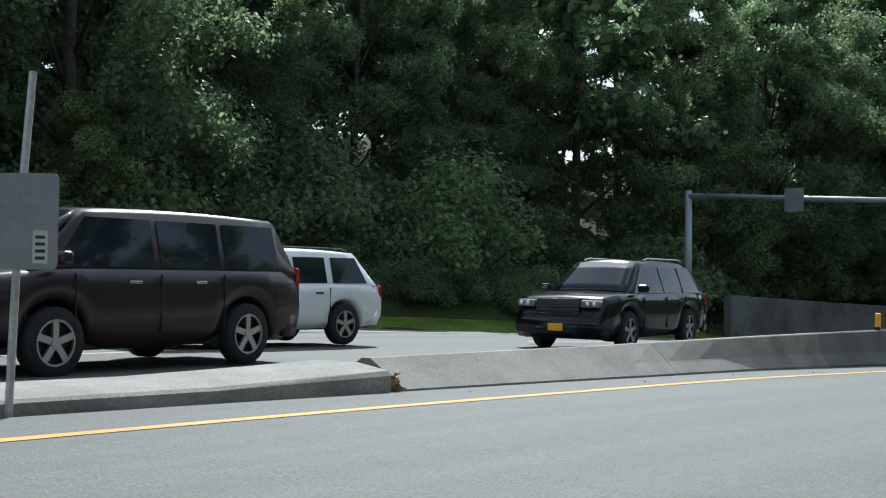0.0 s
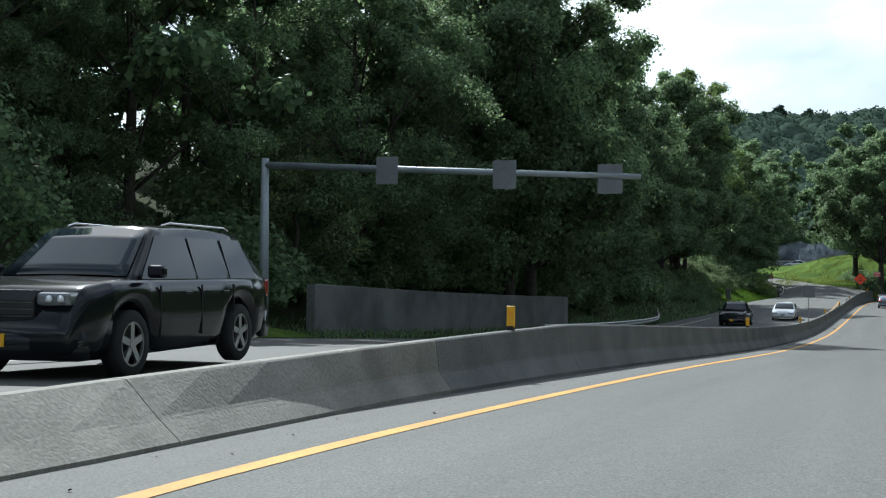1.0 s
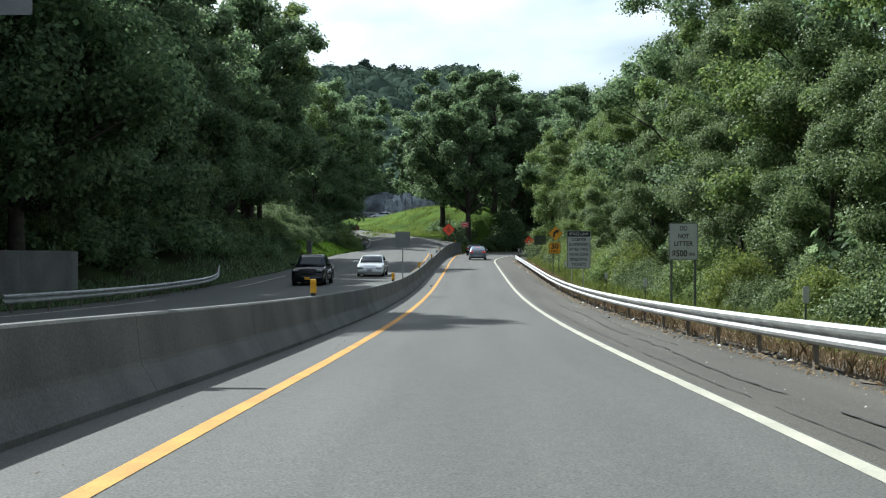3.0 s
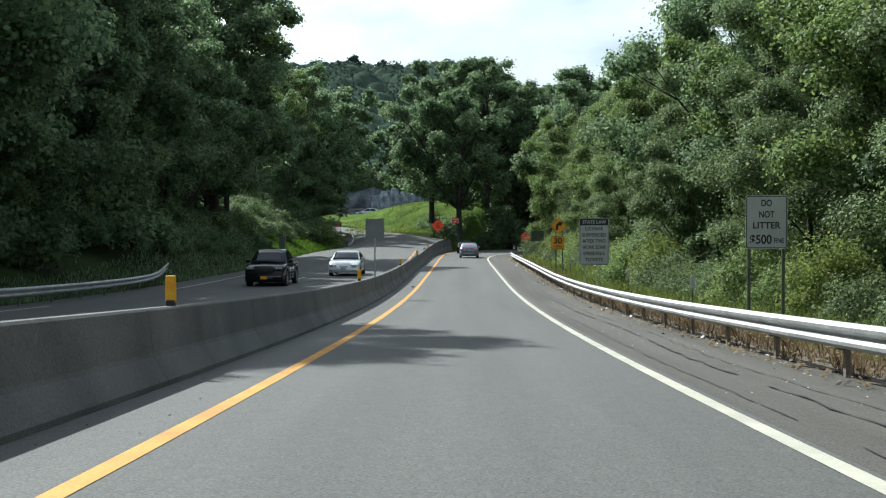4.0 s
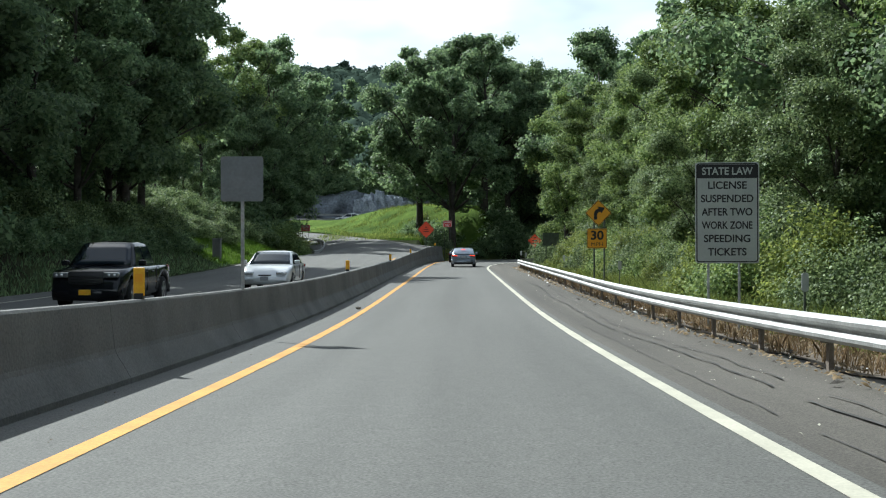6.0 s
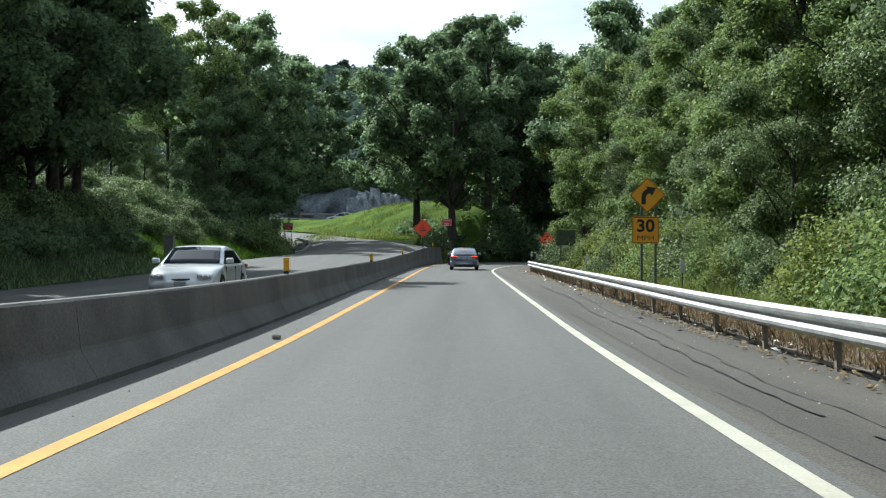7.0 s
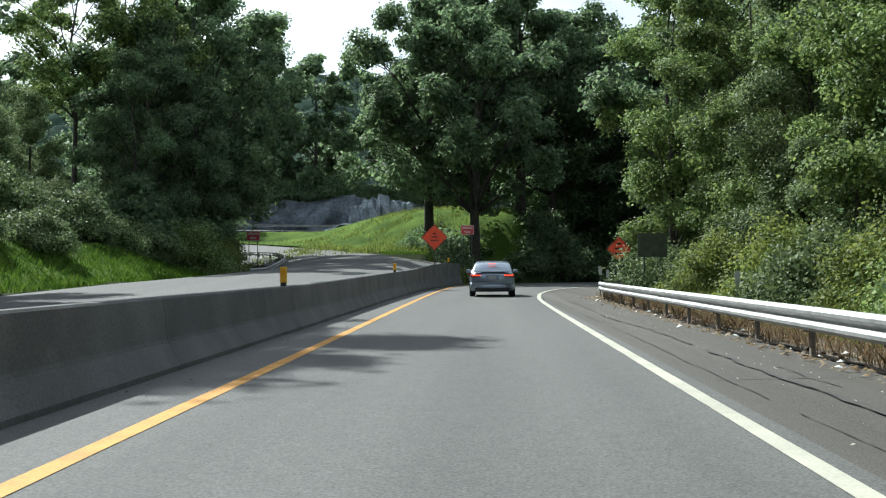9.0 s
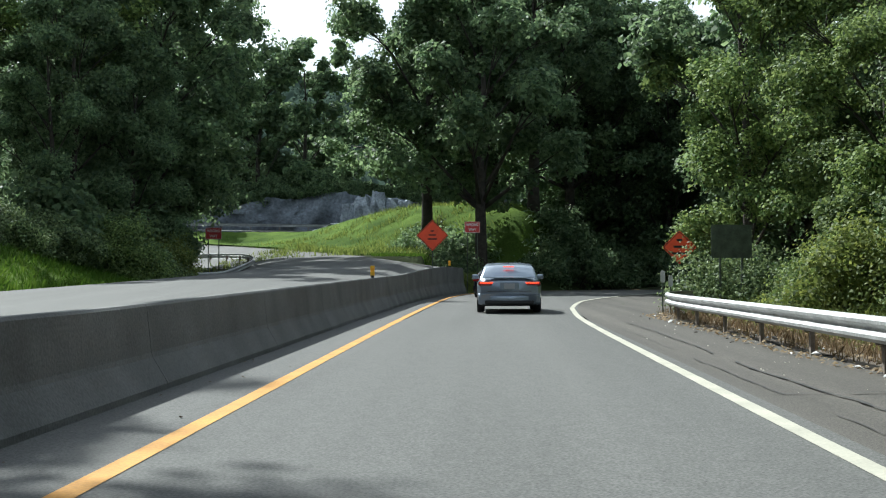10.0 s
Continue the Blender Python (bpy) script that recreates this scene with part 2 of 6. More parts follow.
def add_box(bm, x0, y0, z0, x1, y1, z1, bevel=0.0):
    r = bmesh.ops.create_cube(bm, size=1.0, matrix=Matrix.Translation(((x0 + x1) / 2, (y0 + y1) / 2, (z0 + z1) / 2)) @ Matrix.Diagonal((abs(x1 - x0), abs(y1 - y0), abs(z1 - z0), 1)))
    if bevel:
        es = list({e for v in r["verts"] for e in v.link_edges})
        bmesh.ops.bevel(bm, geom=es, offset=bevel, segments=2, affect="EDGES", profile=0.5)
    return bm


def add_tube(bm, pts, radii, sides=8):
    """A tapered tube along points."""
    rings = []
    pts = [Vector(p) for p in pts]
    for i, p in enumerate(pts):
        d = (pts[min(i + 1, len(pts) - 1)] - pts[max(i - 1, 0)]).normalized()
        a = d.orthogonal().normalized() if i == 0 else (prev - d * prev.dot(d)).normalized()
        prev = a
        b = d.cross(a)
        rings.append([bm.verts.new(p + (a * math.cos(t) + b * math.sin(t)) * radii[i]) for t in (2 * math.pi * k / sides for k in range(sides))])
    for r0, r1 in zip(rings, rings[1:]):
        for k in range(sides):
            bm.faces.new((r0[k], r0[(k + 1) % sides], r1[(k + 1) % sides], r1[k]))
    bm.faces.new(rings[0][::-1])
    bm.faces.new(rings[-1])
    return bm


def sweep(name, mat, path, section, closed=True, smooth=False):
    """Carries a section, rows of (across, up), along a path of (x, y, z, scale_up)."""
    pts = [Vector(p[:3]) for p in path]
    verts = []
    n = len(section)
    for i, p in enumerate(pts):
        d = pts[min(i + 1, len(pts) - 1)] - pts[max(i - 1, 0)]
        side = Vector((d.y, -d.x, 0)).normalized()
        k = path[i][3] if len(path[i]) > 3 else 1.0
        foot = path[i][4] if len(path[i]) > 4 else 1.0
        tall = max(u for a, u in section)
        verts += [tuple(p + side * a * (foot + (1 - foot) * min(1.0, max(0.0, u / tall))) + Vector((0, 0, u * k))) for a, u in section]
    faces = []
    for i in range(len(pts) - 1):
        for j in range(n if closed else n - 1):
            a, b = i * n + j, i * n + (j + 1) % n
            faces.append((a, b, b + n, a + n))
    me = bpy.data.meshes.new(name)
    ends = [tuple(range(n))[::-1], tuple(range((len(pts) - 1) * n, len(pts) * n))] if closed else []
    me.from_pydata(verts, [], faces + ends)
    bm = bmesh.new()
    bm.from_mesh(me)
    bmesh.ops.recalc_face_normals(bm, faces=bm.faces)
    bm.to_mesh(me)
    bm.free()
    me.materials.append(mat)
    if smooth:
        for f in me.polygons:
            f.use_smooth = True
    return new(name, me)


def lettering(text, size, loc, mat, parent, name="lettering", bold=0.0, width=None):
    """Flat raised letters facing -y, centred on loc in the parent's axes."""
    cu = bpy.data.curves.new(name, "FONT")
    cu.body, cu.size, cu.extrude, cu.offset = text, size, 0.002, bold
    cu.align_x, cu.align_y = "CENTER", "CENTER"
    tmp = bpy.data.objects.new("tmp", cu)
    scene.collection.objects.link(tmp)
    bpy.context.view_layer.update()
    me = bpy.data.meshes.new_from_object(tmp.evaluated_get(bpy.context.evaluated_depsgraph_get()))
    bpy.data.objects.remove(tmp)
    xs = [v.co.x for v in me.vertices]
    k = width / (max(xs) - min(xs)) if width else 1.0
    me.transform(Matrix.Translation(loc) @ Matrix.Rotation(radians(90), 4, "X") @ Matrix.Diagonal((k, 1, 1, 1)))
    me.materials.append(mat)
    ob = new(name, me)
    ob.parent = parent
    return ob


# ---- the lie of the land ----
SLOPE_Y = (-40, 0, 20, 40, 60, 80, 100, 400)
SLOPE = (-0.014, -0.014, -0.0348, -0.0466, -0.0351, -0.0195, 0.0, 0.0)
_gy = np.arange(-400.0, 1600.0, 1.0)
_gs = np.interp(_gy, SLOPE_Y, SLOPE)
_gz = np.concatenate([[0], np.cumsum((_gs[1:] + _gs[:-1]) / 2)])
_gz -= np.interp(90.0, _gy, _gz)


def zr(y):
    """Height of the near roadway."""
    return np.interp(y, _gy, _gz)


def zl(y):
    """Height of the far roadway along its inner edge: it climbs past 120 m."""
    y = np.asarray(y, float)
    a = np.clip(y - 112, 0, 50)
    return zr(y) + np.interp(y, (-50, 9, 18, 30, 58), (0.06, 0.06, 0.2, 0.2, 0.0)) + 0.04 * a * a / 100 + 0.043 * np.clip(y - 162, 0, 200)


# inner (right) and outer (left) edge of the far roadway, by distance along the road
LR_Y = (-60, 20, 145, 179, 190, 205, 224, 242, 275)
LR_X = (-2.2, -1.6, -1.6, -2.2, -5.3, -11.7, -21.4, -33, -58)
LL_Y = (-60, 10, 48, 72, 110, 145, 160, 170, 182, 192, 206, 235)
LL_X = (-15.6, -15.4, -14.8, -12.9, -12.6, -12.4, -11.2, -10.9, -11.6, -13.6, -21.0, -50)
# near roadway: left and right edge
YL_Y = (-30, 2, 8, 12, 16, 24, 150, 170, 180, 189, 196)
YL_X = (0.7, 0.52, 0.34, 0.22, 0.05, 0.0, -0.05, 0.1, 0.4, 1.2, 3.4)


def lr(y):
    return np.interp(y, LR_Y, LR_X)


def yl(y):
    return np.interp(y, YL_Y, YL_X)


def z_far(x, y):
    """Height of the far roadway: past 150 m it falls towards its outer edge."""
    fall = 0.12 * float(smooth01((y - 150) / 30))
    return float(zl(y)) - fall * min(9.0, max(0.0, float(lr(y)) - x))


def smooth01(t):
    t = np.clip(t, 0, 1)
    return t * t * (3 - 2 * t)


def ground(x, y):
    """Height of the open ground."""
    x, y = np.asarray(x, float), np.asarray(y, float)
    zn, zf = zr(y), zl(y)
    # far roadway and the bank beyond it
    left_edge = np.interp(y, (-60, 48, 72, 110, 145, 160, 170, 182, 192, 240), (-15.6, -14.9, -13.0, -12.7, -12.5, -11.4, -11.1, -11.8, -13.8, -58))
    d = np.clip(left_edge - x, 0, None)
    far = zf - 0.12 * smooth01((y - 150) / 30) * np.clip(lr(y) - x, 0, 9)
    bank = far + np.interp(y, (95, 112, 160, 172), (0.12, 0.55, 0.5, 0.12)) * np.clip(d - 0.6, 0, 2.5) + np.interp(np.clip(d - 3, 0, None), (0, 6, 30, 120), (0, 3.2, 12, 26)) * np.interp(y, (-60, 40, 110, 150, 215, 260), (1, 1, 1, 0.8, 0.5, 0.3))
    # right-hand side
    dr = np.clip(x - 6.9, 0, None)
    right = zn - 0.18 * smooth01(dr / 0.8) + np.interp(np.clip(dr - 2.5, 0, None), (0, 10, 60), (0, 2.0, 14)) * np.interp(y, (0, 30, 160, 190), (0.3, 1, 1, 0.35))
    t = smooth01((x + 1.9) / 0.9)
    z = np.where(x < -1.0, bank, right) * 1.0
    z = np.where((x > -1.9) & (x < -1.0), bank * (1 - t) + right * t, z)
    # grassed gore past the barrier's end
    g = smooth01((y - 188) / 22) * smooth01((x + 14 + (y - 215) * 0.9) / 14) * (1 - smooth01((x - 4) / 8)) * smooth01((y - np.interp(x, (0.5, 3, 8, 16), (192, 199, 206, 211))) / 9 + 0.4)
    mound = zl(y) * 0.9 + 0.3 + 3.35 * smooth01((x + 23) / 20.5)
    z = z * (1 - g) + mound * g
    # level bed of the road behind the grass
    bed = smooth01((y - 229) / 8) * (1 - smooth01((y - 262) / 20)) * smooth01((x + 58) / 12) * (1 - smooth01((x - 2) / 8))
    z = np.maximum(z, z * (1 - bed) + (5.0 - 0.012 * x) * bed)
    # distant wooded ridge
    z = z + 62 * smooth01((y - 330) / 300) * np.interp(x, (-400, -150, -50, 10, 60, 160, 400), (0.6, 0.92, 1.03, 0.94, 0.9, 0.82, 0.5))
    return z



# ---- ground and roads ----


def grid_mesh(name, xs, ys, zfun, mat):
    X, Y = np.meshgrid(xs, ys)
    Z = zfun(X, Y)
    n, m = X.shape
    idx = np.arange(n * m).reshape(n, m)
    faces = np.stack([idx[:-1, :-1], idx[:-1, 1:], idx[1:, 1:], idx[1:, :-1]], -1).reshape(-1, 4)
    return array_mesh(name, np.stack([X, Y, Z], -1).reshape(-1, 3), faces, mat, True)


def under_roads(x, y):
    """The ground, dug out under the two roadways."""
    z = ground(x, y)
    inner, outer = lr(y), np.interp(y, LL_Y, LL_X)
    brim = (x > outer) & (x <= outer + 0.75) & (y < 262)
    dig = ((x < inner - 0.1) & (x > outer + 0.75) & (y < 262)) | ((x > yl(y) - 0.8) & (x < np.interp(y, (-60, 12, 26, 32, 152, 170, 184, 190), (20, 18, 9, 6.7, 6.7, 6.9, 10.6, 13))) & (y < 190))
    dig = dig | ((y >= 188) & (y < 206) & (x > np.interp(y, (188, 196, 203, 206), (0.0, 1.8, 6, 12))) & (x < 60))
    dig = dig | ((x > inner - 0.2) & (x < yl(y)) & (y < 191))
    bumps = np.sin(x * 1.7 + y * 0.6) * np.sin(y * 1.3 - x * 0.4) * 0.05
    return np.where(dig, z - 0.35, np.where(brim, z - 0.07, z + bumps))


def spread(a, b, near0, near1, fine, coarse):
    """Grid lines: fine from near0 to near1, ever coarser outside."""
    out = list(np.arange(near0, near1, fine))
    s, v = coarse, near1
    while v < b:
        out.append(v)
        v += s
        s *= 1.12
    out.append(b)
    s, v = coarse, near0 - coarse
    while v > a:
        out.insert(0, v)
        v -= s
        s *= 1.12
    out.insert(0, a)
    return np.array(out)


terrain = grid_mesh("ground", spread(-1500, 1500, -24, 24, 0.6, 1.0), spread(-400, 1500, -10, 262, 1.0, 2.0), under_roads, M_SOIL)
tagged(terrain, "leaf-littered woodland soil on both sides of the roads", "ground", kind="structure")


def strip(name, mat, rows, lift, label, category):
    """A sheet between rows of (x_left, x_right, y) or of two points, laid on the near or the far roadway."""
    verts, faces = [], []
    k = 7
    for a, b in rows:
        for i in range(k):
            t = i / (k - 1)
            verts.append((a[0] + (b[0] - a[0]) * t, a[1] + (b[1] - a[1]) * t, a[2] + (b[2] - a[2]) * t + lift))
    for r in range(len(rows) - 1):
        for i in range(k - 1):
            o = r * k + i
            faces.append((o, o + 1, o + k + 1, o + k))
    ob = array_mesh(name, verts, faces, mat, True)
    return tagged(ob, label, category, kind="structure")


def arc_points(pts, step=1.5):
    """A smooth run of points through the given ones."""
    p = [np.array(q, float) for q in pts]
    out = []
    for i in range(len(p) - 1):
        p0, p1, p2, p3 = p[max(i - 1, 0)], p[i], p[i + 1], p[min(i + 2, len(p) - 1)]
        n = max(2, int(np.linalg.norm(p2 - p1) / step))
        for t in np.arange(n) / n:
            out.append(0.5 * (2 * p1 + (p2 - p0) * t + (2 * p0 - 5 * p1 + 4 * p2 - p3) * t * t + (3 * p1 - p0 - 3 * p2 + p3) * t ** 3))
    out.append(p[-1])
    return out


YELLOW = [(0.62, -8), (0.52, 2), (0.34, 8), (0.22, 12), (0.05, 16), (0.0, 24), (0, 40), (0, 80), (0, 120), (-0.05, 150), (0.1, 170), (0.4, 180), (1.2, 189), (3.4, 196), (8, 202), (16, 206.5), (30, 210)]
WHITE = [(6.4, 13), (5.2, 18), (4.66, 23), (4.5, 28), (4.45, 40), (4.38, 60), (4.35, 90), (4.33, 120), (4.38, 146), (4.7, 156), (5.05, 161), (6.0, 169), (7.6, 176), (10.1, 184), (12.3, 189.5), (18, 196), (32, 202)]
near_rows = []
for y in np.arange(-40, 150, 1.5):
    xr = float(np.interp(y, (-40, 6, 13, 18, 23, 28, 40), (18, 16, 9, 5.5, 4.78, 4.61, 4.56)))
    z = float(zr(y))
    near_rows.append(((float(yl(y)) - 1.2, y, z), (xr, y, z)))
yel_far = [q for q in arc_points([(-1.25, 150), (-1.05, 170), (-0.6, 180), (0.3, 190), (2.6, 197.5), (7.5, 203.5), (16, 208), (45, 212)], 2.0)]
whi_far = [q for q in arc_points([(4.55, 150), (4.85, 156), (5.2, 161), (6.1, 169), (7.7, 176), (10.2, 184), (18.1, 196), (45, 203)], 2.0)]
for i in range(40):
    a, b = yel_far[int(i * (len(yel_far) - 1) / 39)], whi_far[int(i * (len(whi_far) - 1) / 39)]
    near_rows.append(((a[0], a[1], -0.06), (b[0], b[1], -0.06)))
strip("road_near", M_ASPHALT, near_rows, 0.0, "worn grey asphalt lane bending away", "road")

shoulder_rows = []
for y in np.arange(16, 146, 1.5):
    z = float(zr(y))
    xl_ = float(np.interp(y, (16, 18, 23, 28, 40), (6.6, 5.45, 4.73, 4.56, 4.51)))
    shoulder_rows.append(((xl_, y, z - 0.004), (float(np.interp(y, (16, 24, 30), (12, 8.4, 6.95))), y, z - 0.03)))
for a, b in (((4.5, 146), (6.95, 146)), ((4.7, 154), (7.0, 151)), ((5.0, 160), (7.8, 155)), ((6.0, 169), (9.5, 160)), ((7.6, 176), (11.5, 166)), ((10.1, 184), (14.5, 173)), ((18, 196), (21, 184))):
    shoulder_rows.append(((a[0] + 0.02, a[1], -0.066), (b[0], b[1], -0.09)))
strip("road_shoulder", M_SHOULDER, shoulder_rows, 0.0, "darker patched asphalt shoulder with long sealed cracks", "road shoulder")

dirt_rows = []
for k in range(250):
    y = 22 + k * 0.53
    z = float(zr(y))
    edge = float(np.interp(y, (22, 24, 30), (8.6, 8.2, 6.72))) + 0.10 * math.sin(y * 1.9) + 0.07 * math.sin(y * 5.3 + 1)
    dirt_rows.append(((edge, y, z - 0.012), (edge + 2.3, y, float(ground(edge + 2.3, y)) + 0.03)))
strip("dirt_verge", M_DIRT, dirt_rows, 0.0, "brown dirt and dead leaves under the guard rail", "verge")

far_rows = []
for i in range(120):
    t = i / 119
    yr_, yl_ = -60 + t * 335, -60 + t * 295
    xr_, xl_ = float(lr(yr_)), float(np.interp(yl_, LL_Y, LL_X))
    zr_ = float(zl(yr_))
    far_rows.append(((xl_, yl_, z_far(xl_, yl_)), (xr_, yr_, zr_)))
strip("road_far", M_ASPHALT, far_rows, 0.0, "wide grey asphalt carriageway climbing round a bend", "road")
strip("road_beyond", M_ASPHALT, [((x, 239 + 0.1 * x, 5.15 - x * 0.012), (x, 249 + 0.1 * x, 5.6 - x * 0.012)) for x in range(-60, 5, 4)], 0.0, "sunlit stretch of road behind the grass bank", "road")


def stripe(name, mat, pts, width, zfun, label, lift=0.008, ragged=0.0):
    pts = arc_points(pts, 1.2)
    verts, faces = [], []
    for i, q in enumerate(pts):
        d = pts[min(i + 1, len(pts) - 1)] - pts[max(i - 1, 0)]
        s = np.array([d[1], -d[0]]) / (np.hypot(*d) + 1e-9) * width / 2
        e = 1 + ragged * math.sin(i * 2.1) * math.cos(i * 0.7)
        for sg in (-1, 1):
            verts.append((q[0] + sg * s[0] * e, q[1] + sg * s[1] * e, float(zfun(q[0], q[1])) + lift))
    for i in range(len(pts) - 1):
        faces.append((2 * i, 2 * i + 1, 2 * i + 3, 2 * i + 2))
    return tagged(array_mesh(name, verts, faces, mat), label, "road marking", kind="structure")


def z_near(x, y):
    return max(float(zr(y)), -0.06)


stripe("yellow_edge_line", M_YELLOW, YELLOW, 0.16, z_near, "continuous yellow edge line, worn paint on asphalt", 0.005, 0.05)
stripe("white_edge_line", M_WHITE, WHITE, 0.15, z_near, "continuous white edge line, worn paint on asphalt", 0.005, 0.05)
crack_rng = random.Random(21)


def ragged_crack(x0, y0, y1, sway, jitter, width, label):
    """A wandering crack along the shoulder, in pieces with short breaks."""
    y = y0
    while y < y1:
        run = crack_rng.uniform(4, 15)
        pts, q = [], y
        while q < min(y + run, y1):
            pts.append((x0 + sway * math.sin(q * 0.13 + x0) + sway * 0.5 * math.sin(q * 0.41) + crack_rng.uniform(-jitter, jitter), q))
            q += crack_rng.uniform(0.35, 0.8)
        if len(pts) > 3:
            stripe("sealed_crack", M_SEAL, pts, width * crack_rng.uniform(0.7, 1.3), z_near, label, 0.004, 0.75)
        y += run + crack_rng.uniform(0.3, 1.6)


ragged_crack(4.86, 34, 146, 0.03, 0.02, 0.014, "thin broken crack along the seam of the shoulder")
ragged_crack(5.42, 33, 150, 0.12, 0.04, 0.04, "long dark sealed crack along the shoulder")
ragged_crack(5.75, 50, 120, 0.16, 0.05, 0.018, "fine wandering crack in the shoulder")
for y0 in (46, 63.5, 82, 99, 118, 131):
    stripe("sealed_crack", M_SEAL, [(4.75 + 0.35 * k, y0 + crack_rng.uniform(-0.12, 0.12) + 0.1 * k) for k in range(6)], 0.028, z_near, "dark sealed crack across the shoulder", 0.005, 0.7)
stripe("white_far_edge_line", M_WHITE, [(-12.4, -10), (-12.2, 40), (-11.2, 75), (-10.9, 95), (-10.8, 130), (-10.3, 150), (-9.6, 170)], 0.15, z_far, "white edge line of the far carriageway", 0.02)
for k in range(-1, 15):
    y0 = -4 + 12 * k
    stripe("lane_dash", M_WHITE, [(-6.9, y0), (-6.9, y0 + 1.5), (-6.9, y0 + 3)], 0.13, z_far, "white broken lane line", 0.02)
stripe("yellow_far_edge_line", M_YELLOW, [(-2.4, 60), (-2.4, 120), (-2.4, 150), (-2.7, 165)], 0.13, z_far, "yellow edge line of the far carriageway", 0.02)

# ---- concrete median barrier in cast lengths ----
B_SEC = [(0.30, -0.2), (0.30, 0.055), (0.288, 0.075), (0.15, 0.30), (0.135, 0.345), (0.085, 0.785), (0.065, 0.81), (-0.065, 0.81), (-0.085, 0.785), (-0.135, 0.345), (-0.15, 0.30), (-0.288, 0.075), (-0.30, 0.055), (-0.30, -0.2)]
median_barrier = tagged(new("median_barrier"), "grey weathered concrete safety barrier between the carriageways", "barrier", kind="structure")
B_Y = (9.5, 14, 20, 28, 36, 55, 78, 103, 130, 150, 165, 178, 186, 191)
B_H = (0.33, 0.41, 0.59, 0.82, 0.82, 0.82, 0.82, 0.82, 0.82, 0.98, 1.10, 1.42, 1.55, 1.5)
B_CX = (-1.40, -1.44, -1.42, -1.38, -1.35, -1.30, -1.23, -1.22, -1.30, -1.34, -1.27, -0.85, -0.25, 0.5)


def barrier_at(y):
    return float(np.interp(y, B_Y, B_CX)), float(np.interp(y, B_Y, B_H))


def barrier_section(y):
    """Outline across at y: a low wedge at the nose that grows into the full profile."""
    k, h = float(np.interp(y, (14.5, 20.5), (1, 0))), barrier_at(y)[1] / 0.81
    out = []
    for a_, u in B_SEC:
        wedge = math.copysign(0.065 + 0.53 * (1 - max(0.0, u - 0.055) / 0.755), a_)
        out.append((wedge * k + a_ * (1 - k), u * h))
    return out


def barrier_length(y0, y1, mat):
    n, steps = len(B_SEC), 7
    verts, faces = [], []
    for i in range(steps):
        yy = y0 + 0.006 + (y1 - y0 - 0.012) * i / (steps - 1)
        cx = barrier_at(yy)[0]
        verts += [(cx + a_, yy, z_near(0, yy) + u) for a_, u in barrier_section(yy)]
    for i in range(steps - 1):
        faces += [(i * n + j, (i + 1) * n + j, (i + 1) * n + (j + 1) % n, i * n + (j + 1) % n) for j in range(n)]
    faces += [tuple(range(n)), tuple(range((steps - 1) * n, steps * n))[::-1]]
    me = bpy.data.meshes.new("barrier_length")
    me.from_pydata(verts, [], faces)
    bm = bmesh.new()
    bm.from_mesh(me)
    bmesh.ops.recalc_face_normals(bm, faces=bm.faces)
    bm.to_mesh(me)
    bm.free()
    me.materials.append(mat)
    ob = new("barrier_length", me)
    ob.parent = median_barrier


y = 9.5
while y < 190.5:
    y1 = min(y + 6.1, 191)
    # paler concrete on the nose lengths paints in the sunlight that falls there
    barrier_length(y, y1, M_ISLAND if y < 21 else M_CONCRETE)
    y = y1

island_rows = [(-1.62, yy, float(zr(yy)), k_) for yy, k_ in ((2.6, 0.7), (3.2, 0.9), (5, 1.0), (7, 1.1), (9.3, 1.75))]
island = sweep("median_island", M_ISLAND, island_rows, [(0.80, -0.1), (0.80, 0.10), (0.75, 0.13), (0.3, 0.165), (-0.3, 0.165), (-0.75, 0.13), (-0.80, 0.10), (-0.80, -0.1)])
tagged(island, "low worn concrete median nose with weeds in its joint", "traffic island", kind="structure")


def delineator(x, y, z):
    e = tagged(new("barrier_delineator"), "amber plastic flexible marker standing on the concrete barrier", "delineator", "markers on the barrier")
    e.location = (x, y, z)
    part("foot", add_box(bmesh.new(), -0.05, -0.05, 0, 0.05, 0.05, 0.07, 0.01), M_TRIM, e)
    bm = bmesh.new()
    add_box(bm, -0.065, -0.016, 0.04, 0.065, 0.016, 0.36, 0.015)
    part("blade", bm, M_DELIN, e)
    part("reflector", add_box(bmesh.new(), -0.045, -0.022, 0.20, 0.045, -0.0165, 0.29), M_SIGNYEL, e)
    return e


for yy in (24.9, 53.5, 78.0, 102.9, 127.9, 155.0, 187):
    cx, h = barrier_at(yy)
    delineator(cx, yy, z_near(0, yy) + h - 0.003)

# ---- steel beam guard rails ----
W_SEC = [(0.0, 0.155), (-0.02, 0.150), (-0.08, 0.105), (-0.08, 0.065), (-0.005, 0.015), (-0.005, -0.015), (-0.08, -0.065), (-0.08, -0.105), (-0.02, -0.150), (0.0, -0.155),
         (0.006, -0.150), (-0.012, -0.143), (-0.072, -0.102), (-0.072, -0.067), (0.003, -0.018), (0.003, 0.018), (-0.072, 0.067), (-0.072, 0.102), (-0.012, 0.143), (0.006, 0.150)]


